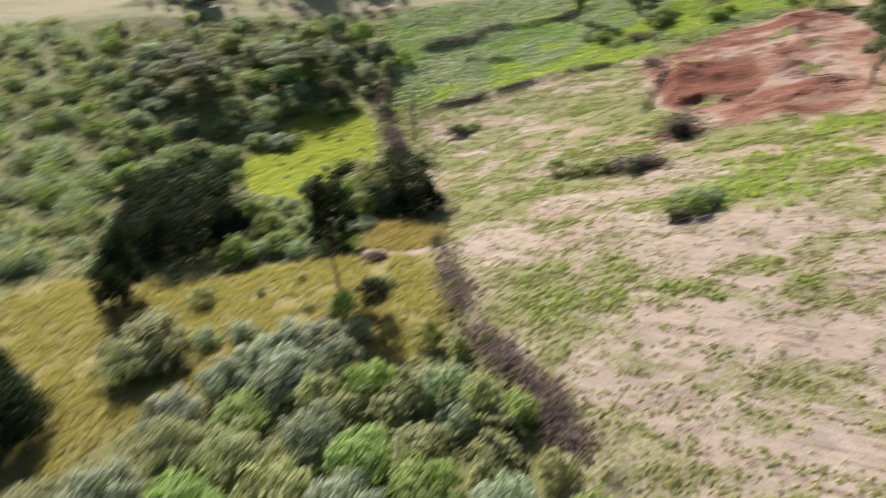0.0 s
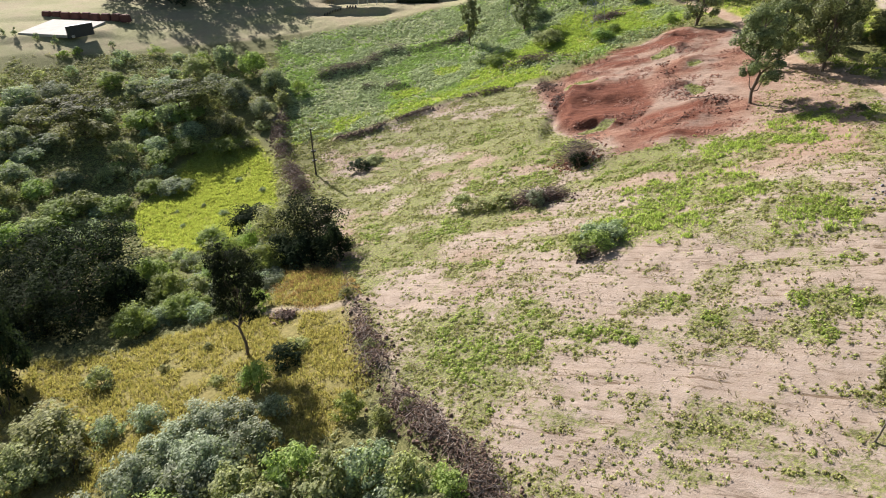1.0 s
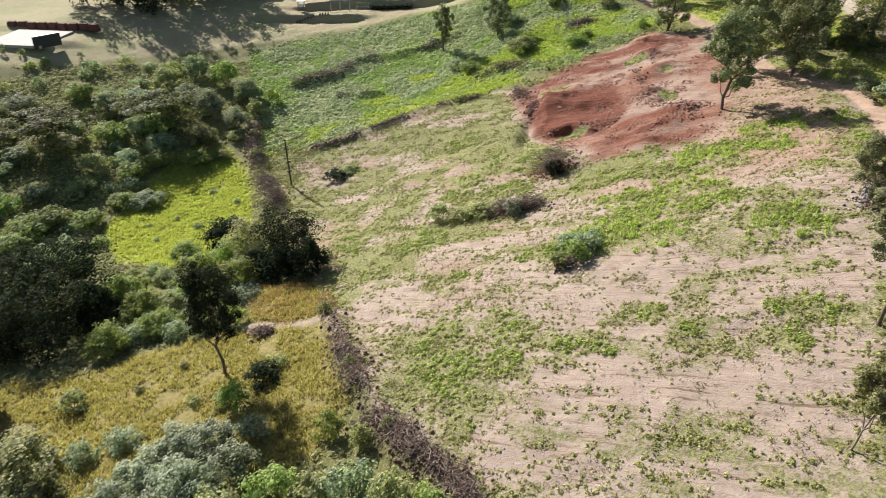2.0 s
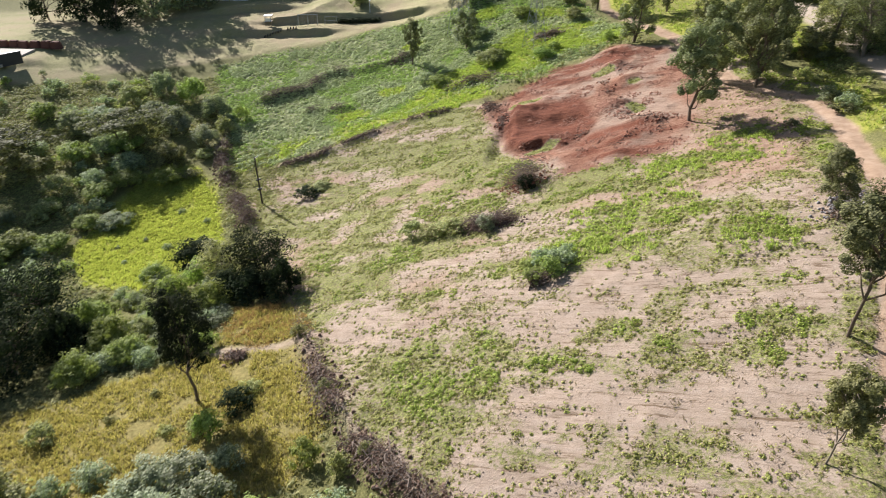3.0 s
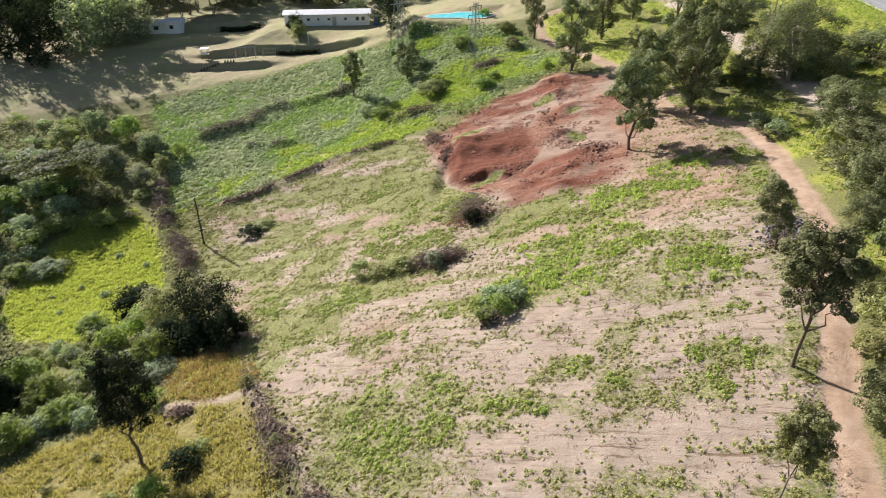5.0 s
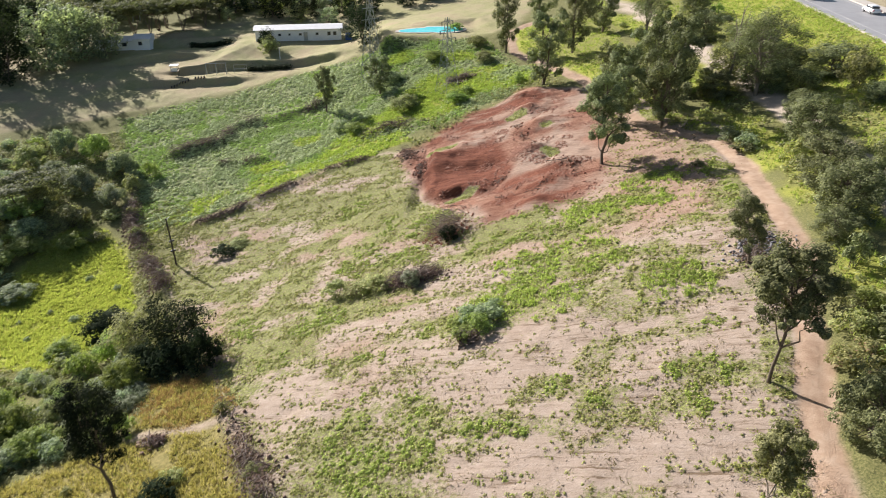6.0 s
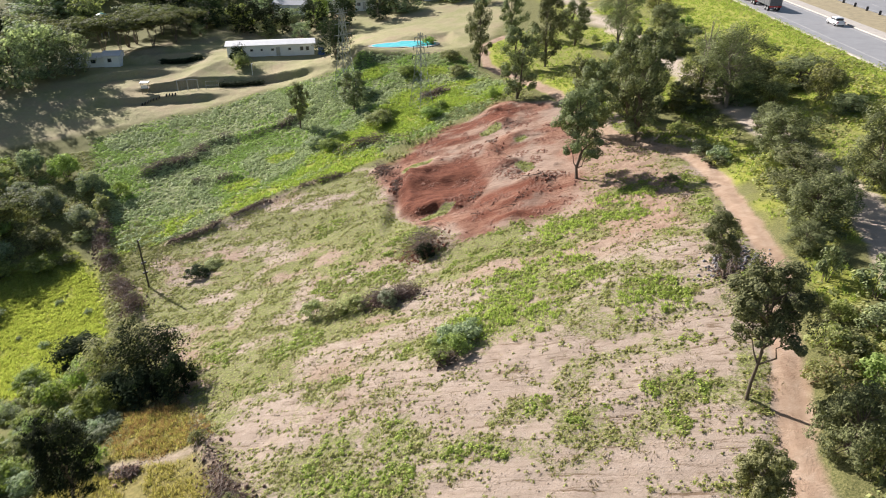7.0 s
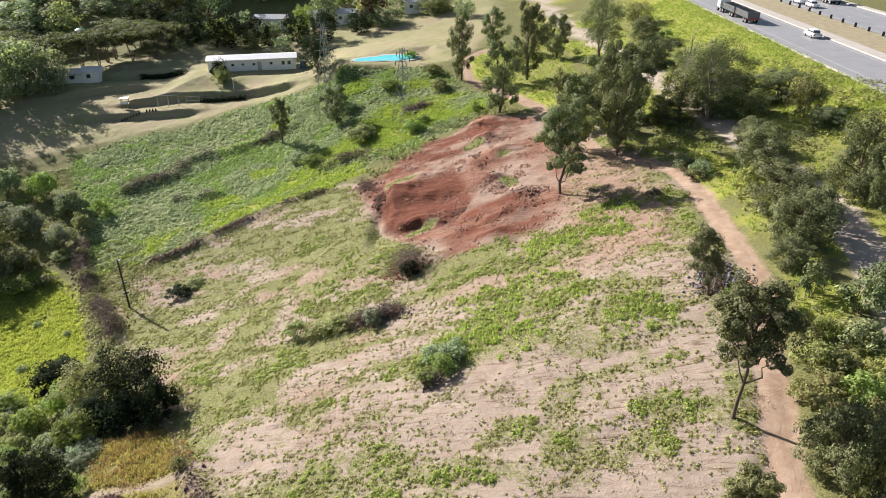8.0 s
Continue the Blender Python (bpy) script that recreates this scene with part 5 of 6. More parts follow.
SOIL_CLOD = plain("soil_clods", (0.34, 0.265, 0.2), 0.95, 0, 0.3, 3, 0.4)
RED_CLOD = plain("red_clods", (0.25, 0.115, 0.075), 0.95, 0, 0.4, 3, 0.4)


def furrowed(x, y):
    b = x * 0.53 + y * 0.85 + 0.8 * fbm(x, y, 9, 91)
    return step(0.5, 1.5, inside(FIELD, x, y)) * step(0.3, -0.6, inside(RED, x, y)) * (0.25 + 0.75 * step(0.55, 0.75, fbm(x * 0.3, b * 2.0, 1.6, 92))) * step(0.4, 0.55, fbm(x, y, 6, 93))


scatter_clods("soil_clods", 21, 42000, (-6, 22, 66, 116), furrowed, 0.08, SOIL_CLOD, "lumps of dry soil along the furrows")
scatter_clods("red_clods", 22, 40000, (28, 70, 66, 118), lambda x, y: (1 - red_greens(x, y)) * step(-0.5, 1, inside(RED, x, y)) * step(0.52, 0.62, fbm(x, y, 2.2, 94)), 0.13, RED_CLOD, "lumps of dug red earth")


# ---- brush: rows and piles of cut branches with torn earth ----
def clod(rng, c, r):
    """A rough lump of earth or stone: verts, faces."""
    v = np.array([(-1, -1, -1), (1, -1, -1), (1, 1, -1), (-1, 1, -1), (-1, -1, 1), (1, -1, 1), (1, 1, 1), (-1, 1, 1)], float)
    v[4:, :2] *= 0.65
    v = v * r * rng.uniform(0.6, 1.2, (8, 3)) + c
    return v, [(0, 3, 2, 1), (4, 5, 6, 7), (0, 1, 5, 4), (1, 2, 6, 5), (2, 3, 7, 6), (3, 0, 4, 7)]


def brush(name, line, seed, wide, rise, per_metre, label, earth, lump=0.3):
    rng = np.random.default_rng(seed)
    pts = np.array(line, float)
    seg = np.linalg.norm(np.diff(pts, axis=0), axis=1)
    total = float(seg.sum())
    ob = thing(name, label, "brush pile")

    def spot(spread):
        s, k = rng.uniform(0, total), 0
        while total > 6 and rng.random() > 0.05 + 1.1 * float(step(0.36, 0.62, fbm(np.array(s), np.array(seed * 3.1), 3.0, 97, 3))):
            s = rng.uniform(0, total)
        drift = 2.4 * (float(fbm(np.array(s), np.array(seed * 5.3), 4.0, 99, 3)) - 0.5) if total > 6 else 0.0
        while s > seg[k]:
            s, k = s - seg[k], k + 1
        p = np.array((-(pts[k + 1] - pts[k])[1], (pts[k + 1] - pts[k])[0])) / seg[k] * drift + pts[k] + (pts[k + 1] - pts[k]) * s / seg[k] + rng.normal(0, wide * spread * (0.6 + 0.9 * float(fbm(np.array(s + 40.0 * k), np.array(seed * 1.7), 1.8, 98))), 2)
        return p
    limbs = []
    for _ in range(int(total * per_metre)):
        p = spot(0.32)
        z = float(hill(p[0], p[1])) + rng.uniform(0, rise) ** 1.2
        ln, w, tilt = rng.uniform(0.3, 1.0) ** 1.5 * 2.2, rng.uniform(0, 6.28), rng.uniform(-0.3, 0.55)
        d = np.array([math.cos(w) * math.cos(tilt), math.sin(w) * math.cos(tilt), math.sin(tilt)]) * ln
        a = np.array([p[0], p[1], z])
        r = rng.uniform(0.012, 0.045)
        limbs.append((bent(rng, a - d / 2, a + d / 2, 3, 0.1), (r, r * 0.8, r * 0.4)))
    verts, faces = [], []
    for path, radii in limbs:
        v, f = tube(path, radii, 4)
        faces += [tuple(k + len(verts) for k in q) for q in f]
        verts += v
    part("brushwood", mesh_of("brushwood", verts, faces, DEADWOOD), DEADWOOD, ob)["kind"] = "stuff"
    verts, faces = [], []
    for _ in range(int(total * per_metre * 1.1)):
        p = spot(0.5)
        v, f = clod(rng, np.array([p[0], p[1], float(hill(p[0], p[1])) + 0.05]), rng.uniform(0.25 * lump, lump))
        faces += [tuple(k + len(verts) for k in q) for q in f]
        verts += list(v)
    part("earth", mesh_of("earth", verts, faces, earth), earth, ob, "torn lumps of dark earth")["kind"] = "stuff"
    n = int(total * per_metre * 6)
    c = np.array([[*spot(0.4), 0] for _ in range(n)])
    c[:, 2] = hill(c[:, 0], c[:, 1]) + rng.uniform(0.02, rise * 0.9, n)
    part("dead_leaves", blade_mesh("dead_leaves", leaves(rng, c, np.tile((0, 0, 0.6), (n, 1)), 0.2, 0.1, 0.1), LEAF_DEAD), LEAF_DEAD, ob, "withered brown leaves")["kind"] = "stuff"
    return ob


LEAF_DEAD = leaf_material("dead_leaves", (0.06, 0.038, 0.028), (0.21, 0.142, 0.10), 0.25, 0.8)
EARTH = plain("torn_earth", (0.19, 0.125, 0.095), 0.95, 0, 0.45, 3, 0.6)
EARTH_RED = plain("red_earth_clods", (0.25, 0.10, 0.06), 0.95, 0, 0.45, 3, 0.6)
for k, (line, rise) in enumerate(ROWS_OF_BRUSH):
    brush("brush_row", line, 300 + k, (1.7, 1.5, 0.8, 1.8, 1.8, 2.0, 1.5)[k], rise, (18, 18, 10, 15, 14, 15, 9)[k], "row of cut dead branches and torn earth", EARTH, 0.17)
brush("brush_pile", [(26.3, 76.5), (28.5, 77.8)], 320, 2.6, 2.3, 120, "dark pile of cut branches beside red earth", EARTH_RED, 0.14)
brush("brush_pile", [(18.4, 70.0), (23.0, 68.2)], 321, 1.7, 1.3, 60, "grey heap of cut branches on weeds", EARTH, 0.14)
brush("brush_pile", [(-6.9, 95.5), (-6.0, 97)], 322, 1.5, 1.6, 60, "heap of pale dead branches", EARTH, 0.15)
brush("brush_pile", [(-7.2, 57.8), (-5.9, 57.4)], 323, 0.9, 0.6, 40, "small heap of rubble and sticks on grass", EARTH)
brush("brush_pile", [(48.5, 131.5), (52.5, 131.0)], 324, 1.6, 1.0, 45, "heap of cut poles beneath a pylon", EARTH)
brush("brush_pile", [(20.2, 54.2), (21, 53.2)], 325, 1.0, 1.0, 50, "dry brown branches against a green bush", EARTH, 0.12)
brush("brush_pile", [(31.0, 98.5), (32.6, 101.0)], 326, 0.8, 0.5, 30, "dark brush at the lip of red earth", EARTH_RED)
brush("brush_pile", [(43.8, 46.5), (47.0, 49.8)], 327, 1.3, 0.6, 40, "grey heap of stones and brush by the track", EARTH, 0.12)
for k, (line, rise) in enumerate((([(33.4, 86.8), (36.5, 85.2), (40.8, 87.6)], 0.5), ([(44.0, 84.5), (46.5, 81.5), (45.5, 77.0)], 0.4), ([(45.2, 91), (47.5, 98), (48.3, 101.5)], 0.4), ([(35.5, 80.5), (38.5, 78.5), (42.0, 79.0)], 0.25))):
    brush("earth_ridge", line, 340 + k, 1.0, rise * 0.5, 3, "ridge of torn red earth with roots", EARTH_RED, 0.15)


# ---- built things ----
def box_bm(bm, size, at=(0, 0, 0), turn=0.0, bevel=0.0, taper=1.0):
    """Adds a box to a bmesh, its base middle at the place given; taper narrows its top."""
    r = bmesh.ops.create_cube(bm, size=1.0)
    vs = r["verts"]
    c, s = math.cos(radians(turn)), math.sin(radians(turn))
    for v in vs:
        k = taper if v.co.z > 0 else 1.0
        x, y, z = v.co.x * size[0] * k, v.co.y * size[1] * k, (v.co.z + 0.5) * size[2]
        v.co = (at[0] + x * c - y * s, at[1] + x * s + y * c, at[2] + z)
    if bevel:
        es = list({e for v in vs for e in v.link_edges})
        bmesh.ops.bevel(bm, geom=es, offset=bevel, segments=2, affect="EDGES")
    return bm


def box(name, size, at, material, parent, label="", turn=0.0, bevel=0.0, taper=1.0):
    return part(name, box_bm(bmesh.new(), size, at, turn, bevel, taper), material, parent, label)


def rod(name, a, b, r, material, parent, label="", sides=8, r2=None):
    v, f = tube([a, b], (r, r2 or r), sides)
    n = len(v)
    bm = bmesh.new()
    vs = [bm.verts.new(p) for p in v]
    for q in f:
        bm.faces.new([vs[k] for k in q])
    bm.faces.new(vs[:sides][::-1])
    bm.faces.new(vs[n - sides:])
    return part(name, bm, material, parent, label)


def sheet(outline, z0, z1, material, name):
    """A flat slab with the given outline between two heights."""
    bm = bmesh.new()
    low, up = [bm.verts.new((x, y, z0)) for x, y in outline], [bm.verts.new((x, y, z1)) for x, y in outline]
    bm.faces.new(up)
    bm.faces.new(low[::-1])
    n = len(outline)
    for k in range(n):
        bm.faces.new((low[k], low[(k + 1) % n], up[(k + 1) % n], up[k]))
    bmesh.ops.recalc_face_normals(bm, faces=bm.faces[:])
    me = bpy.data.meshes.new(name)
    bm.to_mesh(me)
    bm.free()
    me.materials.append(material)
    return me


ASPHALT = plain("asphalt", (0.30, 0.297, 0.30), 0.55, 0, 0.18, 0.5, 0.3)
CONCRETE = plain("concrete", (0.46, 0.42, 0.37), 0.9, 0, 0.22, 0.8, 0.3)
ROAD_PAINT = plain("road_paint", (0.48, 0.47, 0.45), 0.7, 0, 0.15, 2, 0.1)
MEDIAN_GRASS = plain("median_dry_grass", (0.33, 0.275, 0.165), 0.95, 0, 0.4, 0.8, 0.6)
WHITE_WALL = plain("white_wall_paint", (0.86, 0.86, 0.85), 0.8, 0, 0.12, 0.8, 0.15)
ROOF_PALE = plain("pale_sheet_roof", (0.72, 0.72, 0.72), 0.45, 0.2, 0.12, 1.0, 0.15)
ROOF_GREY = plain("grey_sheet_roof", (0.42, 0.43, 0.45), 0.5, 0.3, 0.2, 1.0, 0.15)
GLASS_DARK = plain("dark_window_glass", (0.035, 0.04, 0.05), 0.12, 0, 0.2, 2, 0.0)
STEEL = plain("galvanised_steel", (0.42, 0.43, 0.44), 0.45, 0.8, 0.2, 4, 0.1)
POLE_WOOD = plain("tarred_pole", (0.06, 0.048, 0.04), 0.85, 0, 0.3, 4, 0.4)
DARK_PAINT = plain("dark_paint", (0.035, 0.037, 0.042), 0.6, 0, 0.3, 2, 0.1)
TEAL = plain("teal_plastic", (0.03, 0.30, 0.28), 0.5, 0, 0.15, 2, 0.1)
BLUE = plain("blue_plastic", (0.03, 0.09, 0.33), 0.5, 0, 0.15, 2, 0.1)
CAR_WHITE = plain("white_car_paint", (0.8, 0.8, 0.8), 0.25, 0, 0.05, 2, 0.0)
CAR_BLUE = plain("blue_car_paint", (0.05, 0.12, 0.25), 0.25, 0, 0.05, 2, 0.0)
TRAILER_GREY = plain("grey_trailer_steel", (0.13, 0.135, 0.145), 0.5, 0.3, 0.3, 1.5, 0.15)
RUBBER = plain("black_rubber", (0.02, 0.02, 0.02), 0.9, 0, 0.3, 5, 0.1)
RED_PAINT = plain("red_lamp", (0.35, 0.02, 0.015), 0.4, 0, 0.1, 3, 0.0)
STONE = plain("grey_stone", (0.21, 0.205, 0.215), 0.9, 0, 0.35, 3, 0.5)
RED_BANK = plain("red_brick_bank", (0.15, 0.065, 0.05), 0.95, 0, 0.4, 0.8, 0.5)
POOL_TILE = plain("pool_tile", (0.10, 0.62, 0.66), 0.4, 0, 0.1, 1.5, 0.1)


def water_material():
    m, nodes, links, b = nodes_of("pool_water")
    nt = m.node_tree
    n = noise_node(nt, 0.7, 3, 0.5, 1.0)
    links.new(ramp(nt, n, [(0.3, (0.06, 0.52, 0.60)), (0.7, (0.14, 0.68, 0.72))]), b.inputs["Base Color"])
    b.inputs["Roughness"].default_value = 0.08
    b.inputs["IOR"].default_value = 1.33
    bump(nt, b, noise_node(nt, 6, 3), 0.15, 0.03)
    return m


# highway: two carriageways, a grassed median with posts, painted lines
def strip(q0, q1, z0, z1, material, name, s0=-70, s1=420):
    return sheet([highway_at(s0, q0), highway_at(s1, q0), highway_at(s1, q1), highway_at(s0, q1)], z0, z1, material, name)


HZ = HIGHWAY[2]
road = thing("highway_near_carriageway", "grey asphalt carriageway with worn painted lines", "road", data=strip(0, 10.6, HZ - 0.4, HZ, ASPHALT, "road"), kind="structure")
road2 = thing("highway_far_carriageway", "grey asphalt carriageway beyond the median", "road", data=strip(22.4, 36.5, HZ - 0.4, HZ, ASPHALT, "road"), kind="structure")
thing("median", "strip of dry grass between the carriageways", "median", data=strip(13.4, 22.4, HZ - 0.4, HZ + 0.12, MEDIAN_GRASS, "median"), kind="structure")
thing("median_kerb", "wide pale concrete kerb along the median", "kerb", data=strip(10.6, 13.4, HZ - 0.4, HZ + 0.2, CONCRETE, "kerb"), kind="structure")
thing("edge_kerb", "low pale concrete edging of the carriageway", "kerb", data=strip(-0.45, 0.0, HZ - 0.4, HZ + 0.06, CONCRETE, "kerb"), kind="structure")
thing("far_kerb", "wide pale concrete kerb beyond the far carriageway", "kerb", data=strip(36.5, 38.2, HZ - 0.4, HZ + 0.25, CONCRETE, "kerb"), kind="structure")
for r, qs in ((road, (1.9, 9.6)), (road2, (23.6, 35.2))):
    for q in qs:
        part("edge_line", strip(q, q + 0.16, HZ + 0.002, HZ + 0.008, ROAD_PAINT, "edge_line"), ROAD_PAINT, r)
    mids = () if r is road else (27.4, 31.2)
    for q in mids:
        for k in range(14):
            part("lane_dash", strip(q, q + 0.15, HZ + 0.002, HZ + 0.008, ROAD_PAINT, "lane_dash", 6 * k * 2 - 20, 6 * k * 2 - 17), ROAD_PAINT, r)
for k in range(30):
    x, y = highway_at(-10 + 5.2 * k, 21.9)
    post = thing("marker_post", "short dark post beside the far carriageway", "post", "median posts", pose(x, y, HZ + 0.1, 0, 0, 25))
    box("body", (0.45, 0.45, 0.85), (0, 0, 0), DARK_PAINT, post, bevel=0.05, taper=0.85)


def wheel(name, at, r, w, parent):
    """A tyre and its rim, axle along x."""
    tyre = rod(name, (at[0] - w / 2, at[1], at[2]), (at[0] + w / 2, at[1], at[2]), r, RUBBER, parent, sides=14)
    rod("rim", (at[0] - w / 2 - 0.02, at[1], at[2]), (at[0] + w / 2 + 0.02, at[1], at[2]), r * 0.55, STEEL, tyre, sides=10)


HEADING = math.degrees(math.atan2(HW_DIR[1], HW_DIR[0])) - 90


def car(s, q, paint, label, back=False):
    x, y = highway_at(s, q)
    ob = thing("car", label, "car", "cars on the highway", pose(x, y, HZ + 0.01, 0, 0, HEADING + (180 if back else 0)))
    bm = box_bm(bmesh.new(), (1.72, 4.3, 0.62), (0, 0, 0.28), 0, 0.14, 0.96)
    part("body", bm, paint, ob)
    cab = box("cabin", (1.6, 2.3, 0.55), (0, -0.25, 0.88), paint, ob, bevel=0.1, taper=0.8)
    box("windscreen", (1.3, 0.06, 0.34), (0, 0.86, 0.96), GLASS_DARK, cab)
    box("rear_window", (1.3, 0.06, 0.34), (0, -1.33, 0.96), GLASS_DARK, cab)
    for sx in (-1, 1):
        box("side_window", (0.05, 1.75, 0.3), (sx * 0.74, -0.25, 0.98), GLASS_DARK, cab)
        box("tail_lamp", (0.3, 0.06, 0.16), (sx * 0.66, -2.13, 0.62), RED_PAINT, ob)
        for sy in (-1.3, 1.35):
            wheel("wheel", (sx * 0.78, sy, 0.31), 0.31, 0.2, ob)
    return ob


def truck(s, q, trailers, label, back=False):
    """A lorry: cab, and high-sided trailers behind it; s is its tail."""
    x, y = highway_at(s, q)
    ob = thing("truck", label, "truck", "", pose(x, y, HZ + 0.01, 0, 0, HEADING + (180 if back else 0)))
    at = 0.0
    for k in range(trailers):
        ln = 7.4
        tr = box("trailer", (2.45, ln, 0.22), (0, at + ln / 2, 1.05), TRAILER_GREY, ob)
        bm = bmesh.new()
        for sx in (-1, 1):
            box_bm(bm, (0.08, ln - 0.2, 1.0), (sx * 1.2, at + ln / 2, 1.27))
        for sy in (0.12, ln - 0.12):
            box_bm(bm, (2.4, 0.1, 1.0), (0, at + sy, 1.27))
        box_bm(bm, (2.3, ln - 0.4, 0.1), (0, at + ln / 2, 1.75))
        part("tipper_bin", bm, TRAILER_GREY, tr)
        for j in range(6):
            box("rib", (2.56, 0.1, 0.98), (0, at + 0.6 + j * 1.24, 1.25), TRAILER_GREY, tr)
        box("tailboard", (2.4, 0.08, 0.3), (0, at + 0.02, 0.75), RED_PAINT, tr)
        for sy in (1.1, 2.35):
            for sx in (-1, 1):
                wheel("wheel", (sx * 1.0, at + sy, 0.5), 0.5, 0.45, ob)
        at += ln + 0.6
    cab = box("cab", (2.4, 2.2, 2.35), (0, at + 2.2, 0.75), CAR_WHITE, ob, "white cab", bevel=0.15, taper=0.94)
    box("windscreen", (2.0, 0.06, 0.85), (0, at + 3.26, 1.95), GLASS_DARK, cab)
    box("wind_deflector", (2.1, 0.9, 0.5), (0, at + 1.8, 3.05), CAR_WHITE, cab, bevel=0.12, taper=0.8)
    box("chassis", (1.0, 4.4, 0.3), (0, at + 1.2, 0.6), DARK_PAINT, ob)
    for sx in (-1, 1):
        for sy in (-0.6, 0.7, 2.9):
            wheel("wheel", (sx * 1.0, at + sy, 0.5), 0.5, 0.4, ob)
    return ob


truck(56.5, 2.9, 2, "long lorry with white cab and two grey tipper trailers")
car(41.8, 8.6, CAR_WHITE, "white saloon car on grey asphalt")
car(80.5, 25.8, CAR_WHITE, "white hatchback on the far carriageway", True)
car(87.2, 25.6, CAR_WHITE, "pale car following on the far carriageway", True)
car(42.5, 25.2, CAR_BLUE, "dark blue car on the far carriageway", True)
truck(96.0, 33.2, 1, "dark lorry on the far carriageway", True)


def house(name, x, y, z, turn, ln, dp, high, pitch, wall, roof, label, windows, door=None, plinth=1.2):
    """A low building: walls, a sheet roof with eaves, window frames with panes, a door. Front towards minus y."""
    ob = thing(name, label, "building", "", pose(x, y, z, 0, 0, turn))
    bm = bmesh.new()
    for sy in (-1, 1):
        box_bm(bm, (ln, 0.22, high + plinth), (0, sy * (dp / 2 - 0.11), -plinth))
    for sx in (-1, 1):
        box_bm(bm, (0.22, dp - 0.44, high + plinth), (sx * (ln / 2 - 0.11), 0, -plinth))
    part("wall", bm, wall, ob)
    bm = bmesh.new()
    e, t = 0.45, 0.09
    prof = [(-dp / 2 - e, high - 0.02), (0, high + pitch), (dp / 2 + e, high - 0.02)]
    for k in range(2):
        (y0, z0), (y1, z1) = prof[k], prof[k + 1]
        vs = [bm.verts.new((sx * (ln / 2 + e), yy, zz + dz)) for dz in (0, t) for sx, yy, zz in ((-1, y0, z0), (1, y0, z0), (1, y1, z1), (-1, y1, z1))]
        for q in ((3, 2, 1, 0), (4, 5, 6, 7), (0, 1, 5, 4), (1, 2, 6, 5), (2, 3, 7, 6), (3, 0, 4, 7)):
            bm.faces.new([vs[i] for i in q])
    bmesh.ops.recalc_face_normals(bm, faces=bm.faces[:])
    part("roof", bm, roof, ob)
    bm = bmesh.new()
    for sx in (-1, 1):
        a = sx * (ln / 2 - 0.11)
        vs = [bm.verts.new((a + o, yy, zz)) for o in (-0.1, 0.1) for yy, zz in ((-dp / 2, high), (dp / 2, high), (0, high + pitch * 0.98))]
        bm.faces.new((vs[0], vs[1], vs[2]))
        bm.faces.new((vs[5], vs[4], vs[3]))
    part("gable", bm, wall, ob)
    for wx, wz, ww, wh in windows:
        win = box("window", (ww + 0.14, 0.1, wh + 0.14), (wx, -dp / 2 - 0.01, wz), STEEL, ob)
        box("pane", (ww, 0.06, wh), (wx, -dp / 2 - 0.06, wz + 0.07), GLASS_DARK, win)
        box("sill", (ww + 0.3, 0.18, 0.07), (wx, -dp / 2 - 0.06, wz - 0.07), wall, win)
    if door is not None:
        dr = box("door", (0.95, 0.09, 2.05), (door, -dp / 2 - 0.01, 0.02), DARK_PAINT if wall is not WHITE_WALL else STEEL, ob)
        rod("handle", (door + 0.35, -dp / 2 - 0.08, 1.0), (door + 0.35, -dp / 2 - 0.14, 1.0), 0.03, STEEL, dr)
    return ob


TURN = math.degrees(math.atan2(183.6 - 187.9, 39.5 - 19.2))
house("long_building", 29.9, 188.7, 0.6, TURN, 20.8, 6.0, 2.7, 0.5, WHITE_WALL, ROOF_PALE, "long white single-storey building with pale sheet roof",
      [(-7.3, 1.25, 0.6, 0.45), (-4.6, 1.25, 0.6, 0.45), (-2.2, 1.3, 0.4, 0.4), (0.4, 1.25, 0.6, 0.45), (4.5, 1.25, 0.6, 0.5), (7.4, 1.1, 0.7, 0.8), (8.8, 1.1, 0.7, 0.8)], 1.7)
barrel = thing("water_barrel", "blue plastic barrel beside the white building", "barrel", "", pose(41.2, 183.4, float(hill(41.2, 183.4))))
rod("drum", (0, 0, 0), (0, 0, 1.5), 0.8, BLUE, barrel, sides=16)
rod("lid", (0, 0, 1.5), (0, 0, 1.58), 0.7, BLUE, barrel, sides=16)
hz = float(hill(-11.5, 201.5))
house("house", -12.2, 202.5, hz, -14, 10.5, 5.0, 2.3, 0.7, WHITE_WALL, ROOF_PALE, "low white house with bright sheet roof under trees", [(-3, 1.0, 1.0, 0.8), (1.5, 1.0, 1.0, 0.8)], -0.6, 2.5)
house("house", -6.6, 200.6, hz + 0.2, -14, 3.6, 5.4, 2.6, 0.7, WHITE_WALL, ROOF_PALE, "white gabled end house with one window", [(-0.4, 1.1, 0.8, 0.8)], None, 2.5)
for x, y, turn, ln, lab in ((42.8, 226.5, -25, 9.0, "far white house with grey roof among trees"), (55.5, 221.0, -20, 6.0, "far pale house with grey roof among trees"), (62.8, 215.0, -30, 5.5, "far small white house beside a red-leaved tree"), (83.5, 209.0, -28, 9.0, "far white house at the edge of lawn")):
    house("house", x, y, float(hill(x, y)), turn, ln, 5.5, 2.7, 0.9, WHITE_WALL, ROOF_GREY, lab, [(-ln * 0.3, 1.0, 0.9, 0.8), (ln * 0.25, 1.0, 0.9, 0.8)], 0.0, 2.0)

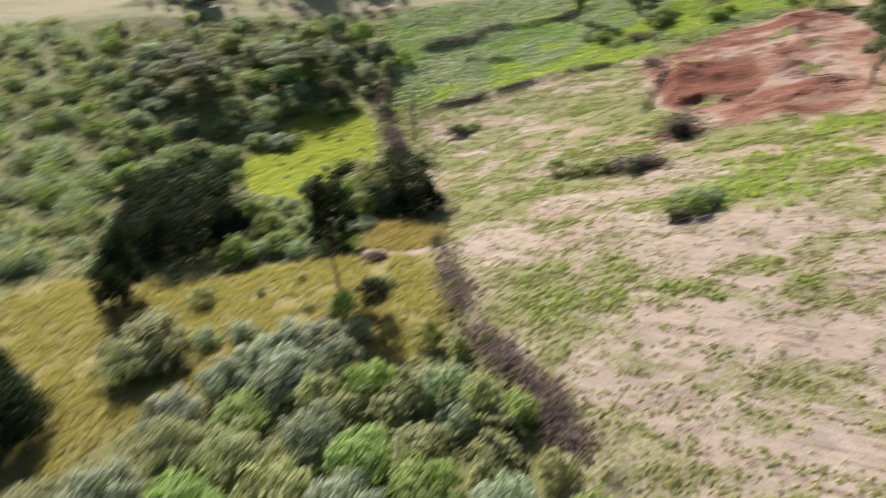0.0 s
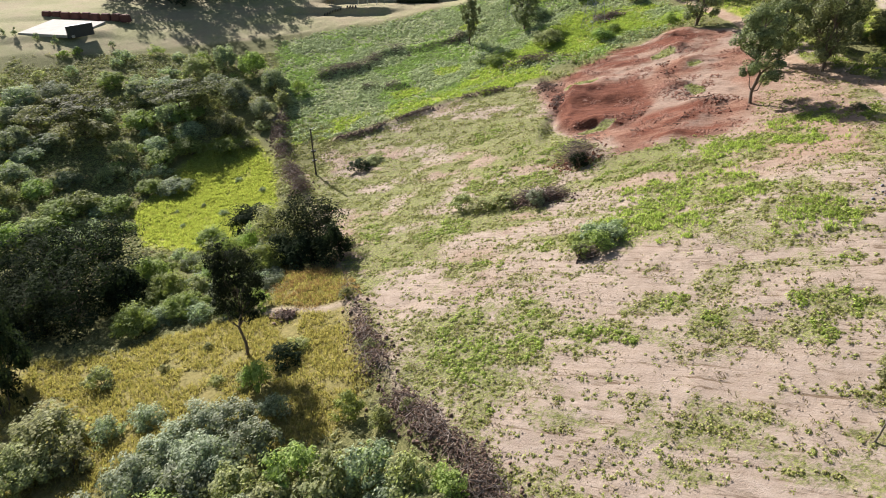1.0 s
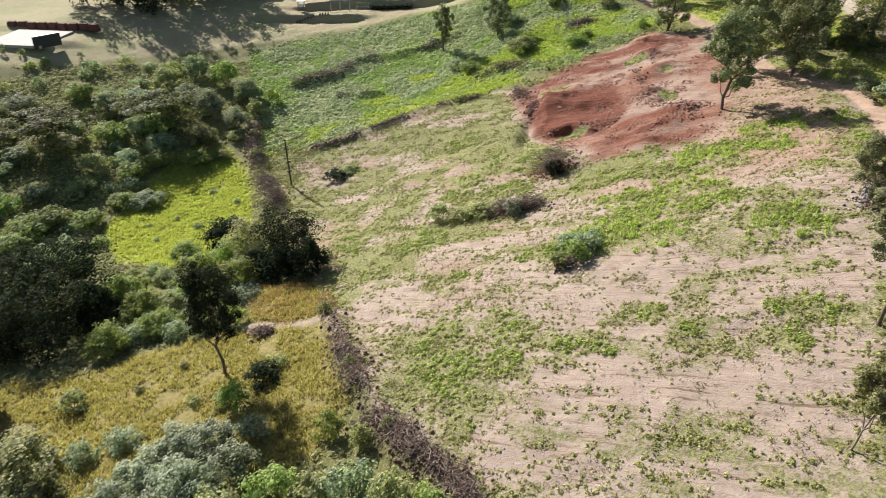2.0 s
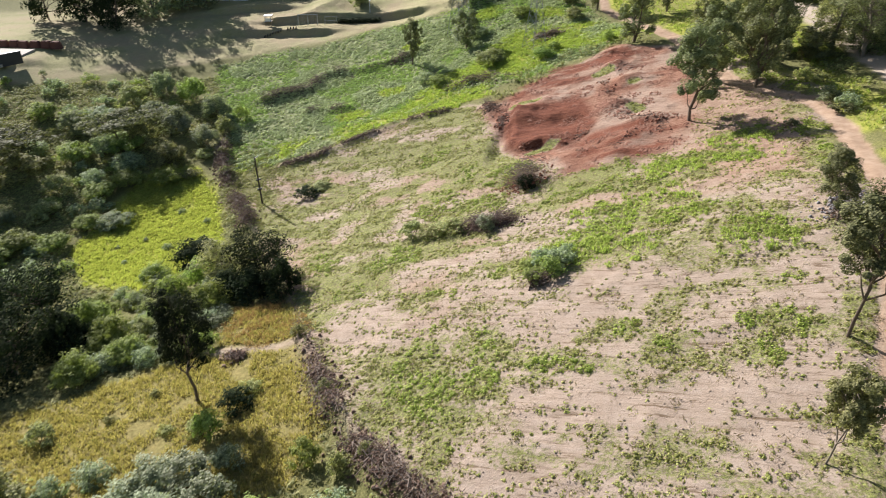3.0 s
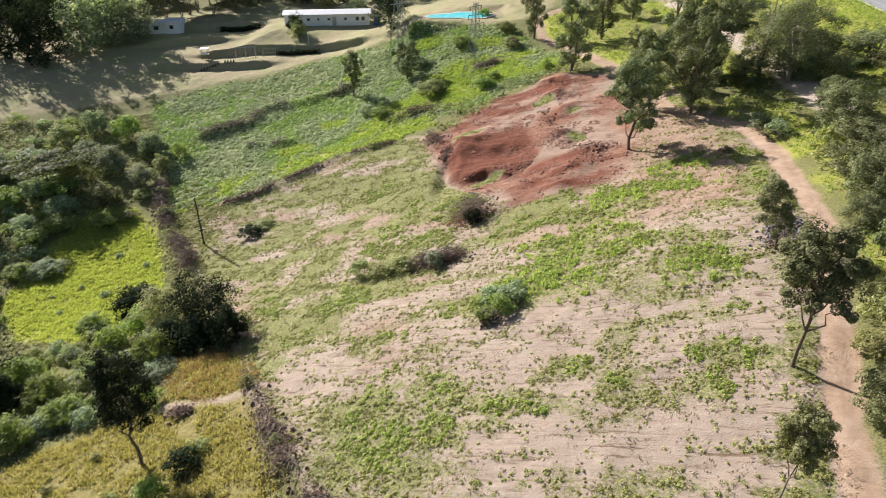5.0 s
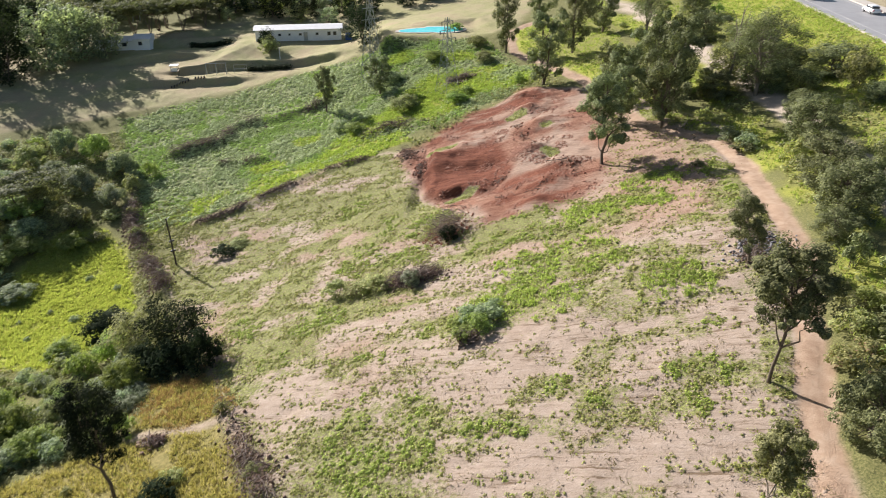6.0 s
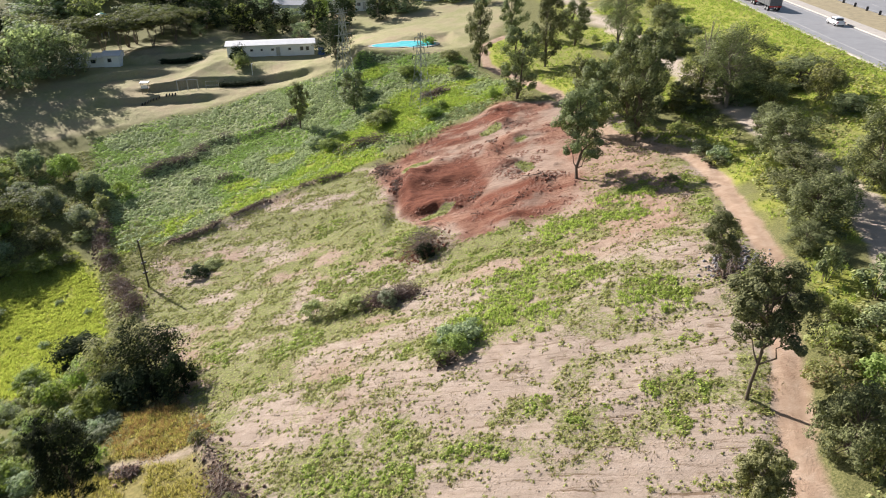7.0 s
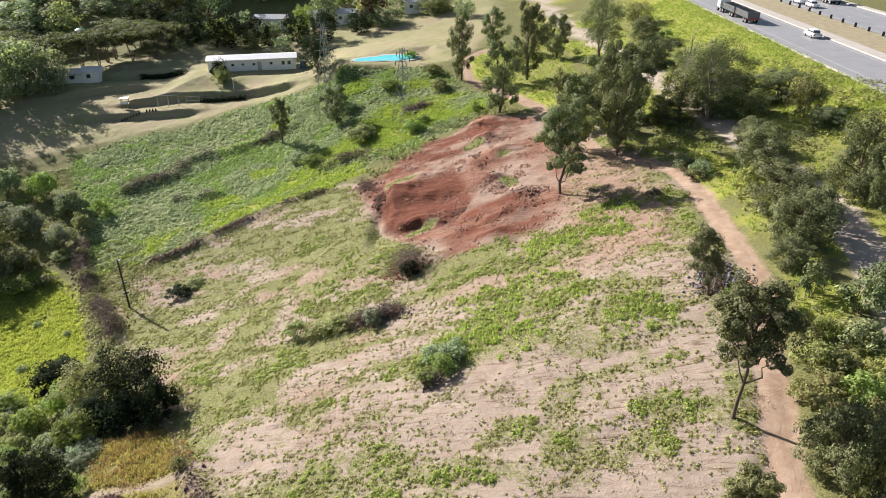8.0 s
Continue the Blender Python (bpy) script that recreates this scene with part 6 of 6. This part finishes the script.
# water tank on a stand
tz = float(hill(-8.7, 229.4))
tank = thing("water_tank", "teal plastic water tank on a steel stand among trees", "water tank", "", pose(-8.7, 229.4, tz))
for sx in (-1, 1):
    for sy in (-1, 1):
        rod("leg", (sx * 0.9, sy * 0.9, -0.4), (sx * 0.9, sy * 0.9, 4.2), 0.07, STEEL, tank)
box("platform", (2.6, 2.6, 0.15), (0, 0, 4.2), STEEL, tank)
rod("barrel", (0, 0, 4.35), (0, 0, 6.1), 1.25, TEAL, tank, sides=20)
rod("dome", (0, 0, 6.1), (0, 0, 6.5), 1.25, TEAL, tank, sides=20, r2=0.4)

# swimming pool
def kidney(grow):
    out = []
    for k in range(40):
        w = 2 * math.pi * k / 40
        r = 1.0 - 0.16 * math.exp(-((w - 4.6) / 0.7) ** 2)
        px, py = (7.2 + grow) * math.cos(w) * r, (3.0 + grow) * math.sin(w) * r * (1.15 if math.cos(w) > 0 else 0.85)
        c, s = math.cos(radians(-9)), math.sin(radians(-9))
        out.append((54.6 + px * c - py * s, 159.6 + px * s + py * c))
    return out


pool = thing("swimming_pool", "kidney-shaped swimming pool with turquoise water and pale paving", "swimming pool")
part("paving", sheet(kidney(0.9), 5.6, 6.32, CONCRETE, "paving"), CONCRETE, pool)
part("basin", sheet(kidney(0.12), 5.6, 6.335, POOL_TILE, "basin"), POOL_TILE, pool)
WATER = water_material()
part("water", sheet(kidney(0.0), 5.6, 6.35, WATER, "water"), WATER, pool, "turquoise water")

# concrete court with a dark wall and a red bank behind
court = thing("concrete_court", "pale concrete court with a dark end wall on lawn", "court", "", pose(-56.2, 163.8, -3.75, 0, 0, -18))
box("slab", (12.5, 11.5, 0.55), (0, 0, 0), CONCRETE, court, bevel=0.05)
box("end_wall", (5.2, 0.3, 2.4), (6.9, -4.2, 0.0), DARK_PAINT, court, turn=52)
for k in range(9):
    box("bank_block", (2.3, 1.3, 1.5), (-9.2 + 2.36 * k, 8.2 + 0.25 * math.sin(k * 2.1), 0.1), RED_BANK, court, turn=4 * math.sin(k), bevel=0.15, taper=0.8)
for x, y in ((-63.9, 158.8), (-59.3, 157.0), (-55.5, 155.6), (-44.4, 154.0), (-67, 160.5)):
    p = grow_shrub("clipped_bush", int(-x), 1.9, 1.7, 7, 90, 0.2, LEAF_DARK, "small clipped dark bush on lawn", "bush")
    p.matrix_basis = pose(x, y, float(hill(x, y)) - 0.05)

# electricity pylons
def pylon(x, y, high, wide, label):
    z = float(hill(x, y))
    ob = thing("pylon", label, "pylon", "pylons", pose(x, y, z - 0.3, 0, 0, 20))
    legs = [(sx, sy) for sx in (-1, 1) for sy in (-1, 1)]

    def at(sx, sy, f):
        w = wide * (1 - f) ** 1.25 * 0.5 + 0.28
        return (sx * w, sy * w, high * f)
    for sx, sy in legs:
        for k in range(6):
            rod("leg", at(sx, sy, k / 6), at(sx, sy, (k + 1) / 6), 0.055, STEEL, ob, sides=4)
    order = [(-1, -1), (1, -1), (1, 1), (-1, 1)]
    for k in range(9):
        f0, f1 = k / 9, (k + 1) / 9
        for i in range(4):
            a, b = order[i], order[(i + 1) % 4]
            rod("brace", at(*a, f0), at(*b, f1), 0.03, STEEL, ob, sides=4)
            rod("brace", at(*b, f0), at(*a, f1), 0.03, STEEL, ob, sides=4)
    for f, reach in ((0.72, 2.0), (0.84, 1.7), (0.95, 1.3)):
        arm = rod("crossarm", (-reach, 0, high * f), (reach, 0, high * f), 0.06, STEEL, ob, sides=4)
        for sx in (-1, 1):
            rod("insulator", (sx * reach, 0, high * f), (sx * reach, 0, high * f - 0.7), 0.07, DARK_PAINT, arm, sides=6)
    return ob


pylon(36.8, 144.5, 17.5, 3.2, "grey lattice steel pylon behind a tree")
pylon(46.9, 128.7, 13.4, 2.6, "grey lattice steel pylon on the creeper slope")

# wooden pole with its stay
px, py = -4.3, 101.0
pz = float(hill(px, py))
pole = thing("utility_pole", "dark tarred wooden pole with small fittings on weeds", "utility pole", "", pose(px, py, pz))
rod("shaft", (0, 0, -0.4), (-0.18, 0.0, 7.4), 0.14, POLE_WOOD, pole, sides=10, r2=0.1)
rod("bracket", (-0.16, 0, 7.2), (0.35, 0.1, 7.55), 0.05, STEEL, pole)
for h in (2.3, 3.8):
    box("fitting", (0.7, 0.28, 0.22), (-0.05, 0, h), DARK_PAINT, pole, turn=25, bevel=0.03)

# dark leaf strips along the terrace edges, added for the banks' shade
for k, (ax, ay, bx, by) in enumerate(((4, 195.5, 13.5, 193.0), (15, 174.5, 24, 169.5))):
    rng = np.random.default_rng(500 + k)
    n = 2600
    f = rng.random(n)
    c = np.stack([ax + (bx - ax) * f + rng.normal(0, 0.35, n), ay + (by - ay) * f + rng.normal(0, 0.45, n), np.zeros(n)], 1)
    c[:, 2] = hill(c[:, 0], c[:, 1]) + rng.uniform(0, 1.2, n) * (0.7 + 0.5 * fbm(c[:, 0], c[:, 1], 2, 7))
    hedge = thing("hedge", "dark leafy strip standing in for the shade of a lawn terrace bank", "hedge")
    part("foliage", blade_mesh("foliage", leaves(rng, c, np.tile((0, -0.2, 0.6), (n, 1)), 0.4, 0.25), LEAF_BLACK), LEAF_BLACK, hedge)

# playground on the terrace
def on_ground(x, y):
    return pose(x, y, float(hill(x, y)) - 0.08, 0, 0, -12)


swing = thing("swing_frame", "thin steel swing frame on the terrace lawn", "swing frame", "", on_ground(8.2, 174.0))
for sx in (-2.2, 0.0, 2.2):
    rod("upright", (sx, -0.7, 0), (sx, 0, 2.6), 0.06, STEEL, swing)
    rod("upright", (sx, 0.7, 0), (sx, 0, 2.6), 0.06, STEEL, swing)
rod("top_bar", (-2.3, 0, 2.6), (2.3, 0, 2.6), 0.06, STEEL, swing)
for sx in (-1.1, 1.1):
    seat = box("seat", (0.5, 0.2, 0.05), (sx, 0, 0.5), RUBBER, swing)
    for o in (-0.22, 0.22):
        rod("chain", (sx + o, 0, 0.52), (sx + o, 0, 2.58), 0.015, STEEL, seat, sides=4)
bars = thing("climbing_frame", "thin steel climbing bars on the terrace lawn", "climbing frame", "", on_ground(13.4, 173.0))
for sx in (-1.4, 1.4):
    rod("upright", (sx, 0, 0), (sx, 0, 1.9), 0.05, STEEL, bars)
for h in (1.0, 1.9):
    rod("bar", (-1.4, 0, h), (1.4, 0, h), 0.04, STEEL, bars)
tower = thing("play_tower", "pale wooden play tower with a side bench", "play tower", "", on_ground(-0.6, 177.5))
for sx in (-0.7, 0.7):
    for sy in (-0.7, 0.7):
        rod("post", (sx, sy, 0), (sx, sy, 2.4), 0.07, BARK_PALE, tower)
box("deck", (1.7, 1.7, 0.1), (0, 0, 1.1), BARK_PALE, tower)
box("canopy", (1.9, 1.9, 0.1), (0, 0, 2.4), WHITE_WALL, tower)
box("rail", (1.5, 0.08, 0.7), (0, -0.72, 1.2), WHITE_WALL, tower)
for k in range(11):
    x = -1.8 + 0.62 * k + (0.9 if k > 6 else 0)
    y = 172.3 - 0.05 * k
    t = thing("tyre", "half-buried black tyre in a row", "tyre", "row of tyres", on_ground(x, y))
    ring = []
    for j in range(13):
        w = math.pi * j / 12
        ring.append((0, 0.45 * math.cos(w), 0.45 * math.sin(w)))
    v, f = tube(ring, [0.13] * 13, 6)
    part("tread", mesh_of("tread", v, f, RUBBER, True), RUBBER, t)
lamp = thing("lamp_post", "short pale post on the lawn terrace", "post", "", on_ground(22.6, 173.5))
rod("shaft", (0, 0, 0), (0, 0, 2.6), 0.07, WHITE_WALL, lamp)
box("head", (0.4, 0.25, 0.2), (0.1, 0, 2.6), WHITE_WALL, lamp, bevel=0.04)

# heap of stones beside the track
rng = np.random.default_rng(77)
heap = thing("stone_heap", "heap of grey stones beside the dirt track", "stone heap", "", pose(0, 0, 0))
for k in range(240):
    x, y = 45.6 + rng.normal(0, 1.5), 48.0 + rng.normal(0, 1.0)
    v, f = clod(rng, np.array([x, y, float(hill(x, y)) + max(0, 0.35 - 0.15 * math.hypot(x - 45.8, y - 48.2))]), rng.uniform(0.06, 0.16))
    part("stone", mesh_of("stone", v, f, STONE), STONE, heap)
